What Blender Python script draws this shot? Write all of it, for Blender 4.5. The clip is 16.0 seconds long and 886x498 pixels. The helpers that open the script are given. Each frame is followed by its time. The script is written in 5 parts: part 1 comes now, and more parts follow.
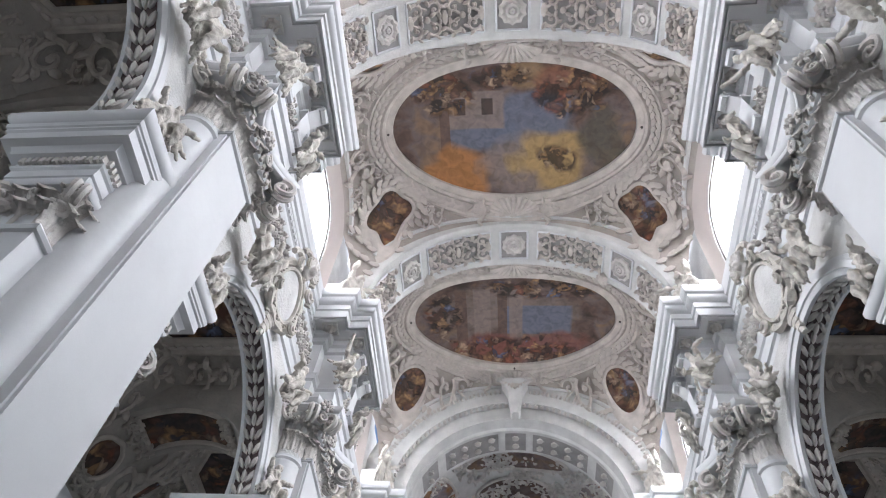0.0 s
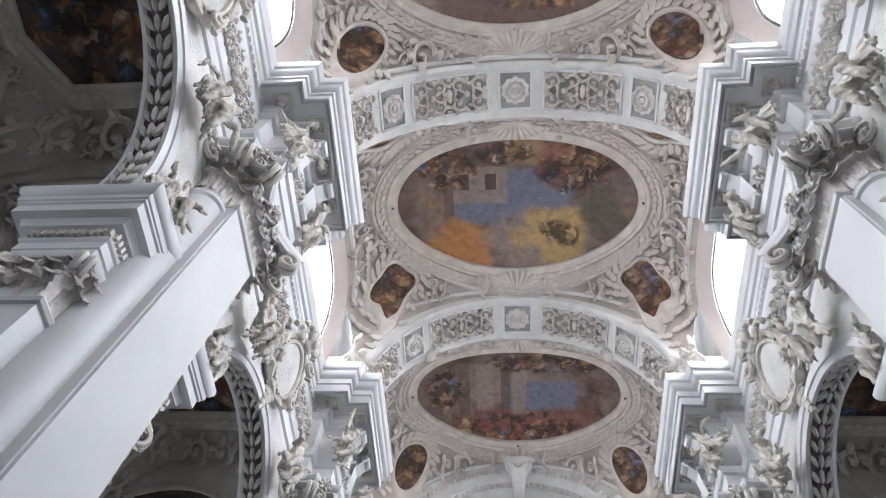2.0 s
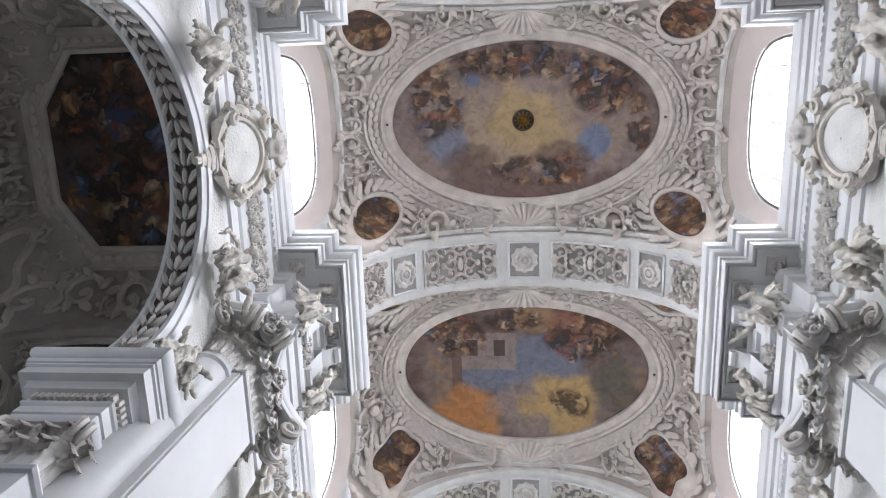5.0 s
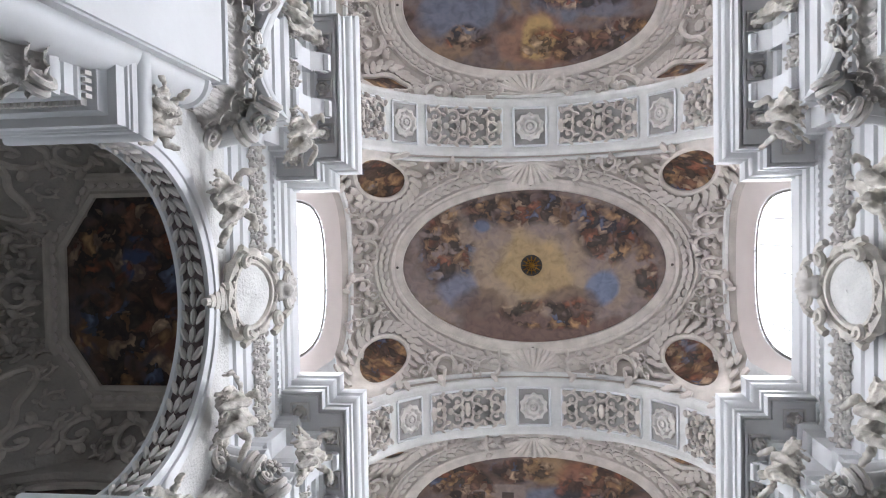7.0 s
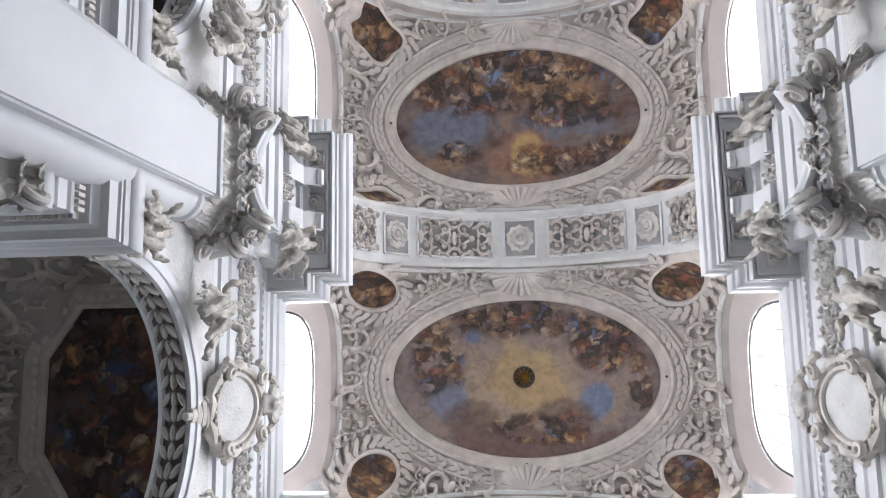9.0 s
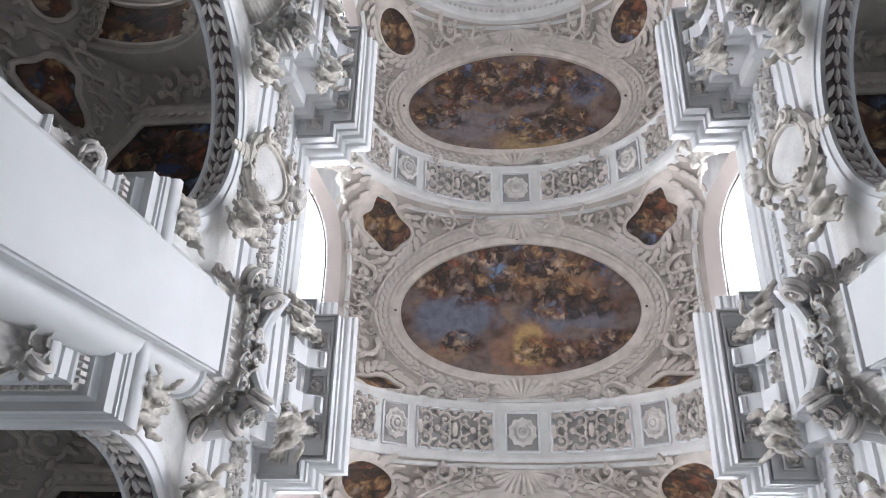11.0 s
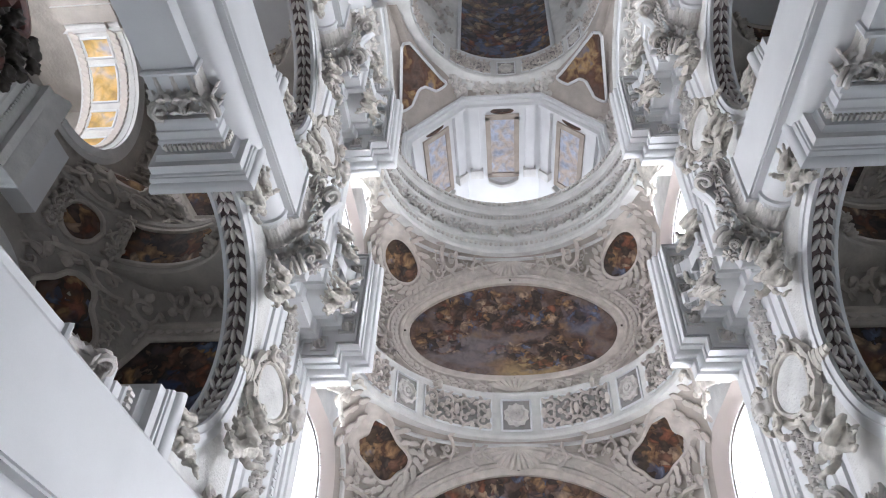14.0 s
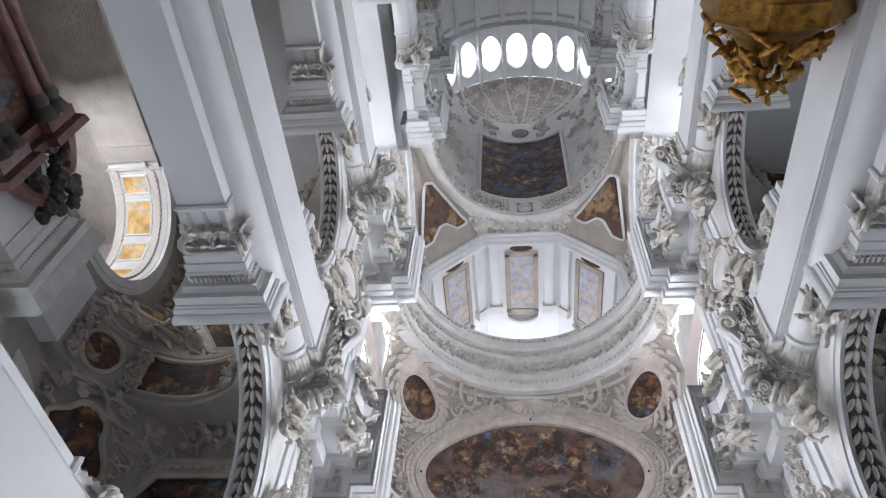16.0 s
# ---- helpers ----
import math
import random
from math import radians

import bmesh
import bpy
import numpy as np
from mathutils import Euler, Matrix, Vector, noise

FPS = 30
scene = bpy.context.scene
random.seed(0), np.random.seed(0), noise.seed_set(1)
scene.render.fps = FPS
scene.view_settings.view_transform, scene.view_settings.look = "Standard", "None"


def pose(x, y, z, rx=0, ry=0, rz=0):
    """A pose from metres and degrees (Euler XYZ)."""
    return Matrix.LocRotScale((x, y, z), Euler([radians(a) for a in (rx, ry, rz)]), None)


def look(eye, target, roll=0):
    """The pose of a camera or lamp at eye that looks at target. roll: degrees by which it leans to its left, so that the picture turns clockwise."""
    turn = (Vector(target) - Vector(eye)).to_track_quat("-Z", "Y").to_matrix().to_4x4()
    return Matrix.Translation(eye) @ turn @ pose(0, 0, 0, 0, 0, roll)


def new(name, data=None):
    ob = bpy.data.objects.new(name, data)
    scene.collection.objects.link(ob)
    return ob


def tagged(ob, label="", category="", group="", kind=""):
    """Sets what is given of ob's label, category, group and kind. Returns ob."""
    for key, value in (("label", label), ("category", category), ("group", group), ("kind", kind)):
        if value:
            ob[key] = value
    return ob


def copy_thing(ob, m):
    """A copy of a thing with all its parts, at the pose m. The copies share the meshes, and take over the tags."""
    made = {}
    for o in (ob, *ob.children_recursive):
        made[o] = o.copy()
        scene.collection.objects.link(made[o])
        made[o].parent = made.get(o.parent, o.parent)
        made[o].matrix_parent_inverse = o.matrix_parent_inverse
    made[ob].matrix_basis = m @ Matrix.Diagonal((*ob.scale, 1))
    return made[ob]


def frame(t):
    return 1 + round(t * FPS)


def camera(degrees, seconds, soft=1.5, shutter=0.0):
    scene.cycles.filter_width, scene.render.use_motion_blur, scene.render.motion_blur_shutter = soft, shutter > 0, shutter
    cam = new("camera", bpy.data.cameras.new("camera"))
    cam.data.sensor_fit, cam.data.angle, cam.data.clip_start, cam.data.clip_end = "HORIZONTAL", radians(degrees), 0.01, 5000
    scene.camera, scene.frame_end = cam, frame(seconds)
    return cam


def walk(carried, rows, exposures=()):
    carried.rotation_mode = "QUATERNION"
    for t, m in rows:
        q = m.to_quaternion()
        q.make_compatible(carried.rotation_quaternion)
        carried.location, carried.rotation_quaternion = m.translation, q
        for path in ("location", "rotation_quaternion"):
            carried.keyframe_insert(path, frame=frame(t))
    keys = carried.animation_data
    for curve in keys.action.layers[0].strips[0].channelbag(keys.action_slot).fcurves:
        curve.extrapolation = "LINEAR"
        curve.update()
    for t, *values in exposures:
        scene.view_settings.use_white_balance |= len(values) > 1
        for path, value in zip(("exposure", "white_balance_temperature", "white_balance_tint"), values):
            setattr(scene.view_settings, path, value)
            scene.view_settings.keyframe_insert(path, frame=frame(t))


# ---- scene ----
EXPO = [(0.0, 0.17, 6250, 13.0), (8.0, 0.2, 6250, 13.0), (16.0, 0.09, 6250, 13.0)]
cam = camera(65.78, 16.0, 1.1)
# seconds, x, y, z, tilt from straight down, roll, yaw
ROWS = [
    (0.0, -0.401, 0.867, 1.573, 147.12, 7.19, 9.53),
    (0.5, -0.403, 0.867, 1.591, 148.47, 7.88, 9.98),
    (1.0, -0.404, 0.863, 1.589, 149.74, 8.07, 10.48),
    (1.5, -0.401, 0.847, 1.577, 151.33, 8.95, 11.05),
    (2.0, -0.398, 0.815, 1.588, 153.03, 9.71, 11.84),
    (2.5, -0.394, 0.768, 1.565, 155.16, 11.18, 12.70),
    (3.0, -0.388, 0.720, 1.573, 157.66, 13.46, 14.53),
    (3.5, -0.377, 0.677, 1.576, 159.59, 15.52, 16.81),
    (6.0, -0.296, 0.472, 1.604, 170.30, 41.71, 42.64),
    (6.5, -0.268, 0.445, 1.595, 172.13, 61.47, 62.12),
    (7.0, -0.229, 0.430, 1.609, 172.99, 77.03, 77.91),
    (7.5, -0.187, 0.421, 1.661, 173.67, 91.95, 92.58),
    (8.0, -0.151, 0.410, 1.655, 186.62, -69.27, -68.68),
    (8.5, -0.122, 0.396, 1.647, 187.87, -53.51, -52.27),
    (9.0, -0.106, 0.383, 1.632, 189.86, -40.39, -39.03),
    (9.5, -0.111, 0.385, 1.630, 193.38, -30.34, -29.16),
    (10.0, -0.140, 0.405, 1.652, 197.35, -22.75, -22.03),
    (12.5, -0.401, 0.640, 1.579, 213.83, -7.97, -8.18),
    (13.0, -0.444, 0.675, 1.581, 217.31, -7.09, -7.49),
    (13.5, -0.478, 0.696, 1.585, 220.09, -6.53, -6.85),
    (14.0, -0.504, 0.707, 1.593, 222.83, -6.87, -6.86),
    (14.5, -0.523, 0.709, 1.590, 225.90, -6.33, -6.94),
    (15.0, -0.537, 0.705, 1.582, 229.08, -6.23, -7.11),
    (15.5, -0.548, 0.697, 1.583, 231.61, -5.57, -7.13),
    (16.0, -0.557, 0.689, 1.592, 234.17, -6.21, -7.20),
]
walk(cam, [(t, pose(x, y, z, tilt, 0, yaw) @ pose(0, 0, 0, 0, 0, roll)) for t, x, y, z, tilt, roll, yaw in ROWS], EXPO)


# ---- light ----
world = bpy.data.worlds.new("sky")
scene.world = world
world.use_nodes = True
wn = world.node_tree
sky = wn.nodes.new("ShaderNodeTexSky")
sky.sky_type, sky.sun_disc = "NISHITA", False
sky.sun_elevation, sky.sun_rotation = radians(42), radians(70)
wn.nodes["Background"].inputs[1].default_value = 0.15
wn.links.new(sky.outputs[0], wn.nodes["Background"].inputs[0])
sun = new("sun", bpy.data.lights.new("sun", "SUN"))
sun.data.energy, sun.data.angle, sun.data.color = 0.8, radians(15), (1, 0.95, 0.88)
sun.matrix_world = look((30, 10, 40), (0, 0, 0))


def window_light(eye, target, sx, sy, watts, color=(0.95, 0.97, 1.0)):
    lamp = new("window_light", bpy.data.lights.new("window_light", "AREA"))
    lamp.data.shape, lamp.data.size, lamp.data.size_y = "RECTANGLE", sx, sy
    lamp.data.energy, lamp.data.color = watts, color
    lamp.matrix_world = look(eye, target)


WINDOW_W, AISLE_W, DOME_W, SKY_GLOW = 2650, 400, 1180, 2.0

# ---- plan ----
PIERS = [27.1, 17.05, 7.01, -3.38, -13.42, -23.5]      # arches across the nave, west to east
BAYS = [(PIERS[i] + PIERS[i + 1]) / 2 for i in range(5)]
WALL = 6.95          # nave wall plane
SPRING = 21.5        # vault springing
R_VAULT, R_ARCH, HALF_ARCH = 7.2, 5.75, 1.05
X_CUT = 6.85
CORNICE = 20.4
IMPOST, R_ARCADE = 12.3, 3.0


# ---- materials ----
def mat(name, color, rough=0.6, vary=0.08, scale=3.0, bump=0.0, bump_scale=20.0, metal=0.0, color2=None, grain=60.0):
    m = bpy.data.materials.new(name)
    m.use_nodes = True
    nt = m.node_tree
    b = nt.nodes["Principled BSDF"]
    b.inputs["Roughness"].default_value, b.inputs["Metallic"].default_value = rough, metal
    tc = nt.nodes.new("ShaderNodeTexCoord")
    n1, n2 = nt.nodes.new("ShaderNodeTexNoise"), nt.nodes.new("ShaderNodeTexNoise")
    n1.inputs["Scale"].default_value, n1.inputs["Detail"].default_value = scale, 6
    n2.inputs["Scale"].default_value, n2.inputs["Detail"].default_value = grain, 3
    for n in (n1, n2):
        nt.links.new(tc.outputs["Object"], n.inputs["Vector"])
    add = nt.nodes.new("ShaderNodeMath")
    add.operation = "MULTIPLY_ADD"
    add.inputs[1].default_value = 0.3
    nt.links.new(n2.outputs[0], add.inputs[0])
    nt.links.new(n1.outputs[0], add.inputs[2])
    ramp = nt.nodes.new("ShaderNodeValToRGB")
    ramp.color_ramp.elements[0].position, ramp.color_ramp.elements[1].position = 0.45, 0.85
    c2 = color2 or tuple(c * (1 - vary * 2) for c in color)
    ramp.color_ramp.elements[0].color, ramp.color_ramp.elements[1].color = (*c2, 1), (*color, 1)
    nt.links.new(add.outputs[0], ramp.inputs[0])
    nt.links.new(ramp.outputs[0], b.inputs["Base Color"])
    if bump:
        n3 = nt.nodes.new("ShaderNodeTexNoise")
        n3.inputs["Scale"].default_value, n3.inputs["Detail"].default_value = bump_scale, 4
        nt.links.new(tc.outputs["Object"], n3.inputs["Vector"])
        bp = nt.nodes.new("ShaderNodeBump")
        bp.inputs["Strength"].default_value, bp.inputs["Distance"].default_value = bump, 0.05
        nt.links.new(n3.outputs[0], bp.inputs["Height"])
        nt.links.new(bp.outputs[0], b.inputs["Normal"])
    return m


def painting(name, stops, seed, scale=0.9, patches=(), crowds=((0, 0, 1.2, 1.2),), a=4.75, b=2.9):
    """Old fresco: drifting cloud colour, broad patches (u, v, ru, rv, colour, strength[, box]) with frayed edges, and crowds
    (u, v, ru, rv): jostling small strokes of flesh, ochre, rust and blue. u, v run from -1 to 1 over the half axes a, b."""
    m = bpy.data.materials.new(name)
    m.use_nodes = True
    nt = m.node_tree
    bsdf = nt.nodes["Principled BSDF"]
    bsdf.inputs["Roughness"].default_value = 0.7
    tc, mp = nt.nodes.new("ShaderNodeTexCoord"), nt.nodes.new("ShaderNodeMapping")
    mp.inputs["Location"].default_value = (seed * 3.7, seed * 1.3, seed * 0.7)
    nt.links.new(tc.outputs["Object"], mp.inputs["Vector"])

    def noise_at(s, d, w, src=mp.outputs[0]):
        n = nt.nodes.new("ShaderNodeTexNoise")
        n.inputs["Scale"].default_value, n.inputs["Detail"].default_value, n.inputs["Distortion"].default_value = s * scale, d, w
        nt.links.new(src, n.inputs["Vector"])
        return n.outputs

    def math2(op, x, y, z=None):
        n = nt.nodes.new("ShaderNodeMath")
        n.operation = op
        for i, q in enumerate((x, y, z)):
            if q is None:
                continue
            if isinstance(q, (int, float)):
                n.inputs[i].default_value = q
            else:
                nt.links.new(q, n.inputs[i])
        return n.outputs[0]

    def ramp(src, els, interp="LINEAR"):
        r = nt.nodes.new("ShaderNodeValToRGB")
        r.color_ramp.interpolation = interp
        while len(r.color_ramp.elements) < len(els):
            r.color_ramp.elements.new(0.5)
        for e, (q, c) in zip(r.color_ramp.elements, els):
            e.position, e.color = q, (*c, 1)
        nt.links.new(src, r.inputs[0])
        return r.outputs[0]

    def blend(fac, c1, c2, mode="MIX"):
        n = nt.nodes.new("ShaderNodeMix")
        n.data_type, n.blend_type = "RGBA", mode
        for i, c in ((6, c1), (7, c2)):
            if isinstance(c, tuple):
                n.inputs[i].default_value = (*c, 1)
            else:
                nt.links.new(c, n.inputs[i])
        if isinstance(fac, float):
            n.inputs[0].default_value = fac
        else:
            nt.links.new(fac, n.inputs[0])
        return n.outputs[2]

    big, small, fray, fine = noise_at(0.45, 2, 0.5), noise_at(1.1, 3, 0.8), noise_at(0.9, 1.2, 0.4), noise_at(3.0, 2, 0.8)

    def mask(u, v, ru, rv, amount, box=False, soft=0.22, wob=1.1):
        sub, scl = (nt.nodes.new("ShaderNodeVectorMath") for _ in range(2))
        sub.operation, scl.operation = "SUBTRACT", "MULTIPLY"
        sub.inputs[1].default_value = (u * a, v * b, 0)
        scl.inputs[1].default_value = (1 / (ru * a), 1 / (rv * b), 0)
        nt.links.new(tc.outputs["Object"], sub.inputs[0])
        nt.links.new(sub.outputs[0], scl.inputs[0])
        if box:
            sp = nt.nodes.new("ShaderNodeSeparateXYZ")
            nt.links.new(scl.outputs[0], sp.inputs[0])
            d = math2("MAXIMUM", math2("ABSOLUTE", sp.outputs[0], 0), math2("ABSOLUTE", sp.outputs[1], 0))
            wob, soft = 0.12, 0.06
        else:
            ln = nt.nodes.new("ShaderNodeVectorMath")
            ln.operation = "LENGTH"
            nt.links.new(scl.outputs[0], ln.inputs[0])
            d = ln.outputs["Value"]
        d = math2("MULTIPLY_ADD", fray[0], wob, d)
        mr = nt.nodes.new("ShaderNodeMapRange")
        for i, q in enumerate((1 + wob * 0.5 - soft, 1 + wob * 0.5 + soft * 0.4, amount, 0.0)):
            mr.inputs[i + 1].default_value = q
        nt.links.new(d, mr.inputs[0])
        return mr.outputs[0]

    mix = nt.nodes.new("ShaderNodeMix")
    mix.inputs[0].default_value = 0.4
    nt.links.new(big[0], mix.inputs[2])
    nt.links.new(small[0], mix.inputs[3])
    col = ramp(mix.outputs[0], stops)
    for q in patches:
        u, v, ru, rv, c, amount = q[:6]
        col = blend(mask(u, v, ru, rv, amount, len(q) > 6), col, c)
    # crowds: distorted cells, each a stroke of its own colour, lit on one side
    bend = nt.nodes.new("ShaderNodeVectorMath")
    bend.operation = "MULTIPLY_ADD"
    bend.inputs[1].default_value = (1.15, 1.15, 1.15)
    nt.links.new(noise_at(2.0, 3, 0.6)[1], bend.inputs[0])
    nt.links.new(mp.outputs[0], bend.inputs[2])
    vo = nt.nodes.new("ShaderNodeTexVoronoi")
    vo.inputs["Scale"].default_value = 2.2 * scale
    nt.links.new(bend.outputs[0], vo.inputs["Vector"])
    sp = nt.nodes.new("ShaderNodeSeparateColor")
    nt.links.new(vo.outputs["Color"], sp.inputs[0])
    cells = ramp(sp.outputs[0], [(0.0, (0.05, 0.035, 0.03)), (0.22, (0.17, 0.09, 0.06)), (0.4, (0.36, 0.22, 0.11)), (0.55, (0.10, 0.065, 0.055)), (0.66, (0.42, 0.31, 0.22)), (0.8, (0.24, 0.09, 0.05)), (0.9, (0.12, 0.16, 0.27)), (0.95, (0.06, 0.05, 0.045))], "CONSTANT")
    shade = ramp(vo.outputs["Distance"], [(0.1, (1.35, 1.28, 1.2)), (0.35, (0.8, 0.76, 0.74)), (0.6, (0.35, 0.32, 0.32))])
    cells = blend(1.0, cells, shade, "MULTIPLY")
    for u, v, ru, rv in crowds:
        gaps = ramp(noise_at(1.7, 2, 0.5)[0], [(0.37, (0.0, 0.0, 0.0)), (0.46, (1.0, 1.0, 1.0))])
        col = blend(math2("MULTIPLY", mask(u, v, ru, rv, 0.85), gaps), col, cells)
    flecks = ramp(fine[0], [(0.34, (0.62, 0.6, 0.58)), (0.5, (1.0, 1.0, 1.0)), (0.68, (1.35, 1.28, 1.18))])
    col = blend(0.5, col, flecks, "MULTIPLY")
    nt.links.new(col, bsdf.inputs["Base Color"])
    return m


PLASTER = mat("white_plaster", (0.75, 0.755, 0.765), 0.5, 0.05, 0.7, 0.06, 5)
STUCCO = mat("aged_white_stucco", (0.74, 0.73, 0.71), 0.65, 0.1, 1.6, 0.5, 14)
RELIEF = mat("stucco_relief", (0.74, 0.70, 0.66), 0.65, 0.14, 2.5, 0.3, 30)
# Field darker than RELIEF: shade between the raised scrolls put into its colour.
FIELD = mat("shaded_stucco_field", (0.50, 0.445, 0.40), 0.7, 0.12, 1.2, 0.9, 7)
WARM = mat("warm_vault_stucco", (0.72, 0.655, 0.60), 0.65, 0.14, 2.0, 0.3, 24)
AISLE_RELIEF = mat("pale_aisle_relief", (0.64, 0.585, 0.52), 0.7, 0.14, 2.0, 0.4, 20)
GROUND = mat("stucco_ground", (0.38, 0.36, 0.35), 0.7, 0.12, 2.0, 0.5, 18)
CREAM = mat("cream_stucco_figure", (0.76, 0.71, 0.64), 0.6, 0.2, 3.0, 0.3, 25)
MAROON = mat("maroon_ground", (0.20, 0.15, 0.15), 0.8, 0.15, 3.0, 0.3, 20)
PINK = mat("pale_pink_reveal", (0.62, 0.55, 0.52), 0.6, 0.04, 1.0)
TAN = mat("brown_painted_border", (0.46, 0.39, 0.33), 0.7, 0.12, 1.5, 0.4, 12)
# Aisle stucco, like AISLE_RELIEF, darkened in colour to imitate the aisle's shade.
AISLE = mat("shaded_aisle_stucco", (0.47, 0.43, 0.385), 0.7, 0.12, 1.5, 0.8, 9)
# Floor stays unseen; coloured dark to cut light bounced onto the soffits.
FLOOR = mat("stone_floor", (0.13, 0.12, 0.11), 0.4, 0.1, 1.0)
GOLD = mat("gilded_wood", (0.5, 0.28, 0.06), 0.28, 0.2, 5.0, 0.5, 20, metal=1.0, color2=(0.16, 0.07, 0.02))
REDMARBLE = mat("red_marble", (0.22, 0.10, 0.08), 0.3, 0.3, 4.0, color2=(0.10, 0.05, 0.05))
BRONZE = mat("dark_bronze", (0.06, 0.05, 0.04), 0.5, 0.2, 5.0)


# ---- mesh tools ----
class Shape:
    def __init__(self):
        self.v, self.f = [], []

    def add(self, verts, faces):
        n = len(self.v)
        self.v += [tuple(a) for a in verts]
        self.f += [tuple(n + i for i in g) for g in faces]
        return self

    def box(self, x0, x1, y0, y1, z0, z1):
        vs = [(x, y, z) for x in (x0, x1) for y in (y0, y1) for z in (z0, z1)]
        return self.add(vs, [(0, 1, 3, 2), (4, 6, 7, 5), (0, 4, 5, 1), (2, 3, 7, 6), (0, 2, 6, 4), (1, 5, 7, 3)])

    def grid(self, rows, closed=False):
        """Skin over rows of points."""
        n, m = len(rows), len(rows[0])
        fs = []
        for i in range(n - 1):
            for j in range(m if closed else m - 1):
                k = (j + 1) % m
                fs.append((i * m + j, i * m + k, (i + 1) * m + k, (i + 1) * m + j))
        return self.add([p for r in rows for p in r], fs)

    def tube(self, pts, radii, n=5, up=(0, 0, 1), flat=1.0):
        rows = []
        pts = [Vector(p) for p in pts]
        for i, p in enumerate(pts):
            d = (pts[min(i + 1, len(pts) - 1)] - pts[max(i - 1, 0)]).normalized()
            u = Vector(up)
            a = d.cross(u)
            a = a.normalized() if a.length > 1e-4 else d.orthogonal().normalized()
            b = a.cross(d).normalized()
            r = radii[i] if hasattr(radii, "__len__") else radii
            rows.append([p + r * (math.cos(2 * math.pi * k / n) * a + flat * math.sin(2 * math.pi * k / n) * b) for k in range(n)])
        self.grid(rows, True)
        k = len(self.v)
        self.f += [tuple(range(k - n, k)), tuple(range(k - n * len(rows), k - n * len(rows) + n))]
        return self

    def blob(self, c, a, b, d, n=6, m=3):
        """Low ellipsoid with half axes a, b, d (vectors)."""
        c, a, b, d = Vector(c), Vector(a), Vector(b), Vector(d)
        vs = [c - d]
        for i in range(1, m + 1):
            t = math.pi * i / (m + 1)
            for k in range(n):
                q = 2 * math.pi * k / n
                vs.append(c - math.cos(t) * d + math.sin(t) * (math.cos(q) * a + math.sin(q) * b))
        vs.append(c + d)
        fs = [(0, 1 + (k + 1) % n, 1 + k) for k in range(n)]
        for i in range(m - 1):
            fs += [(1 + i * n + k, 1 + i * n + (k + 1) % n, 1 + (i + 1) * n + (k + 1) % n, 1 + (i + 1) * n + k) for k in range(n)]
        fs += [(1 + (m - 1) * n + k, 1 + (m - 1) * n + (k + 1) % n, len(vs) - 1) for k in range(n)]
        return self.add(vs, fs)

    def lathe(self, profile, c=(0, 0, 0), n=16, a0=0.0, a1=2 * math.pi):
        full = abs(a1 - a0 - 2 * math.pi) < 1e-6
        k = n if full else n + 1
        rows = [[(c[0] + r * math.cos(a0 + (a1 - a0) * j / n), c[1] + r * math.sin(a0 + (a1 - a0) * j / n), c[2] + z) for j in range(k)] for r, z in profile]
        return self.grid(rows, full)

    def sweep(self, path, profile):
        """A moulding: profile (out, z) carried along a plan path (x, y), out being to the path's right, with mitred corners."""
        rows = []
        for i, (x, y) in enumerate(path):
            dirs = []
            if i > 0:
                dirs.append((Vector((x, y)) - Vector(path[i - 1])).normalized())
            if i < len(path) - 1:
                dirs.append((Vector(path[i + 1]) - Vector((x, y))).normalized())
            ns = [Vector((d.y, -d.x)) for d in dirs]
            nn = sum(ns, Vector((0, 0))).normalized()
            k = 1 / max(0.3, nn.dot(ns[0]))
            rows.append([(x + nn.x * o * k, y + nn.y * o * k, z) for o, z in profile])
        return self.grid(rows)


def part(name, shape, material, parent=None, label="", smooth=True, angle=35):
    me = bpy.data.meshes.new(name)
    me.from_pydata(shape.v, [], shape.f)
    bm = bmesh.new()
    bm.from_mesh(me)
    bmesh.ops.recalc_face_normals(bm, faces=bm.faces)
    bm.to_mesh(me)
    bm.free()
    me.materials.append(material)
    if smooth:
        me.shade_smooth()
        me.set_sharp_from_angle(angle=radians(angle))
    ob = new(name, me)
    ob.parent = parent
    if label:
        tagged(ob, label)
    return ob


def thing(name, label, category, group="", kind="", m=None):
    ob = tagged(new(name), label, category, group, kind)
    if m is not None:
        ob.matrix_world = m
    return ob


def side_pose(s, y, z=0):
    """s = -1: on the south wall facing the nave; s = 1: the north wall."""
    return pose(-WALL, y, z) if s < 0 else pose(WALL, y, z, 0, 0, 180)




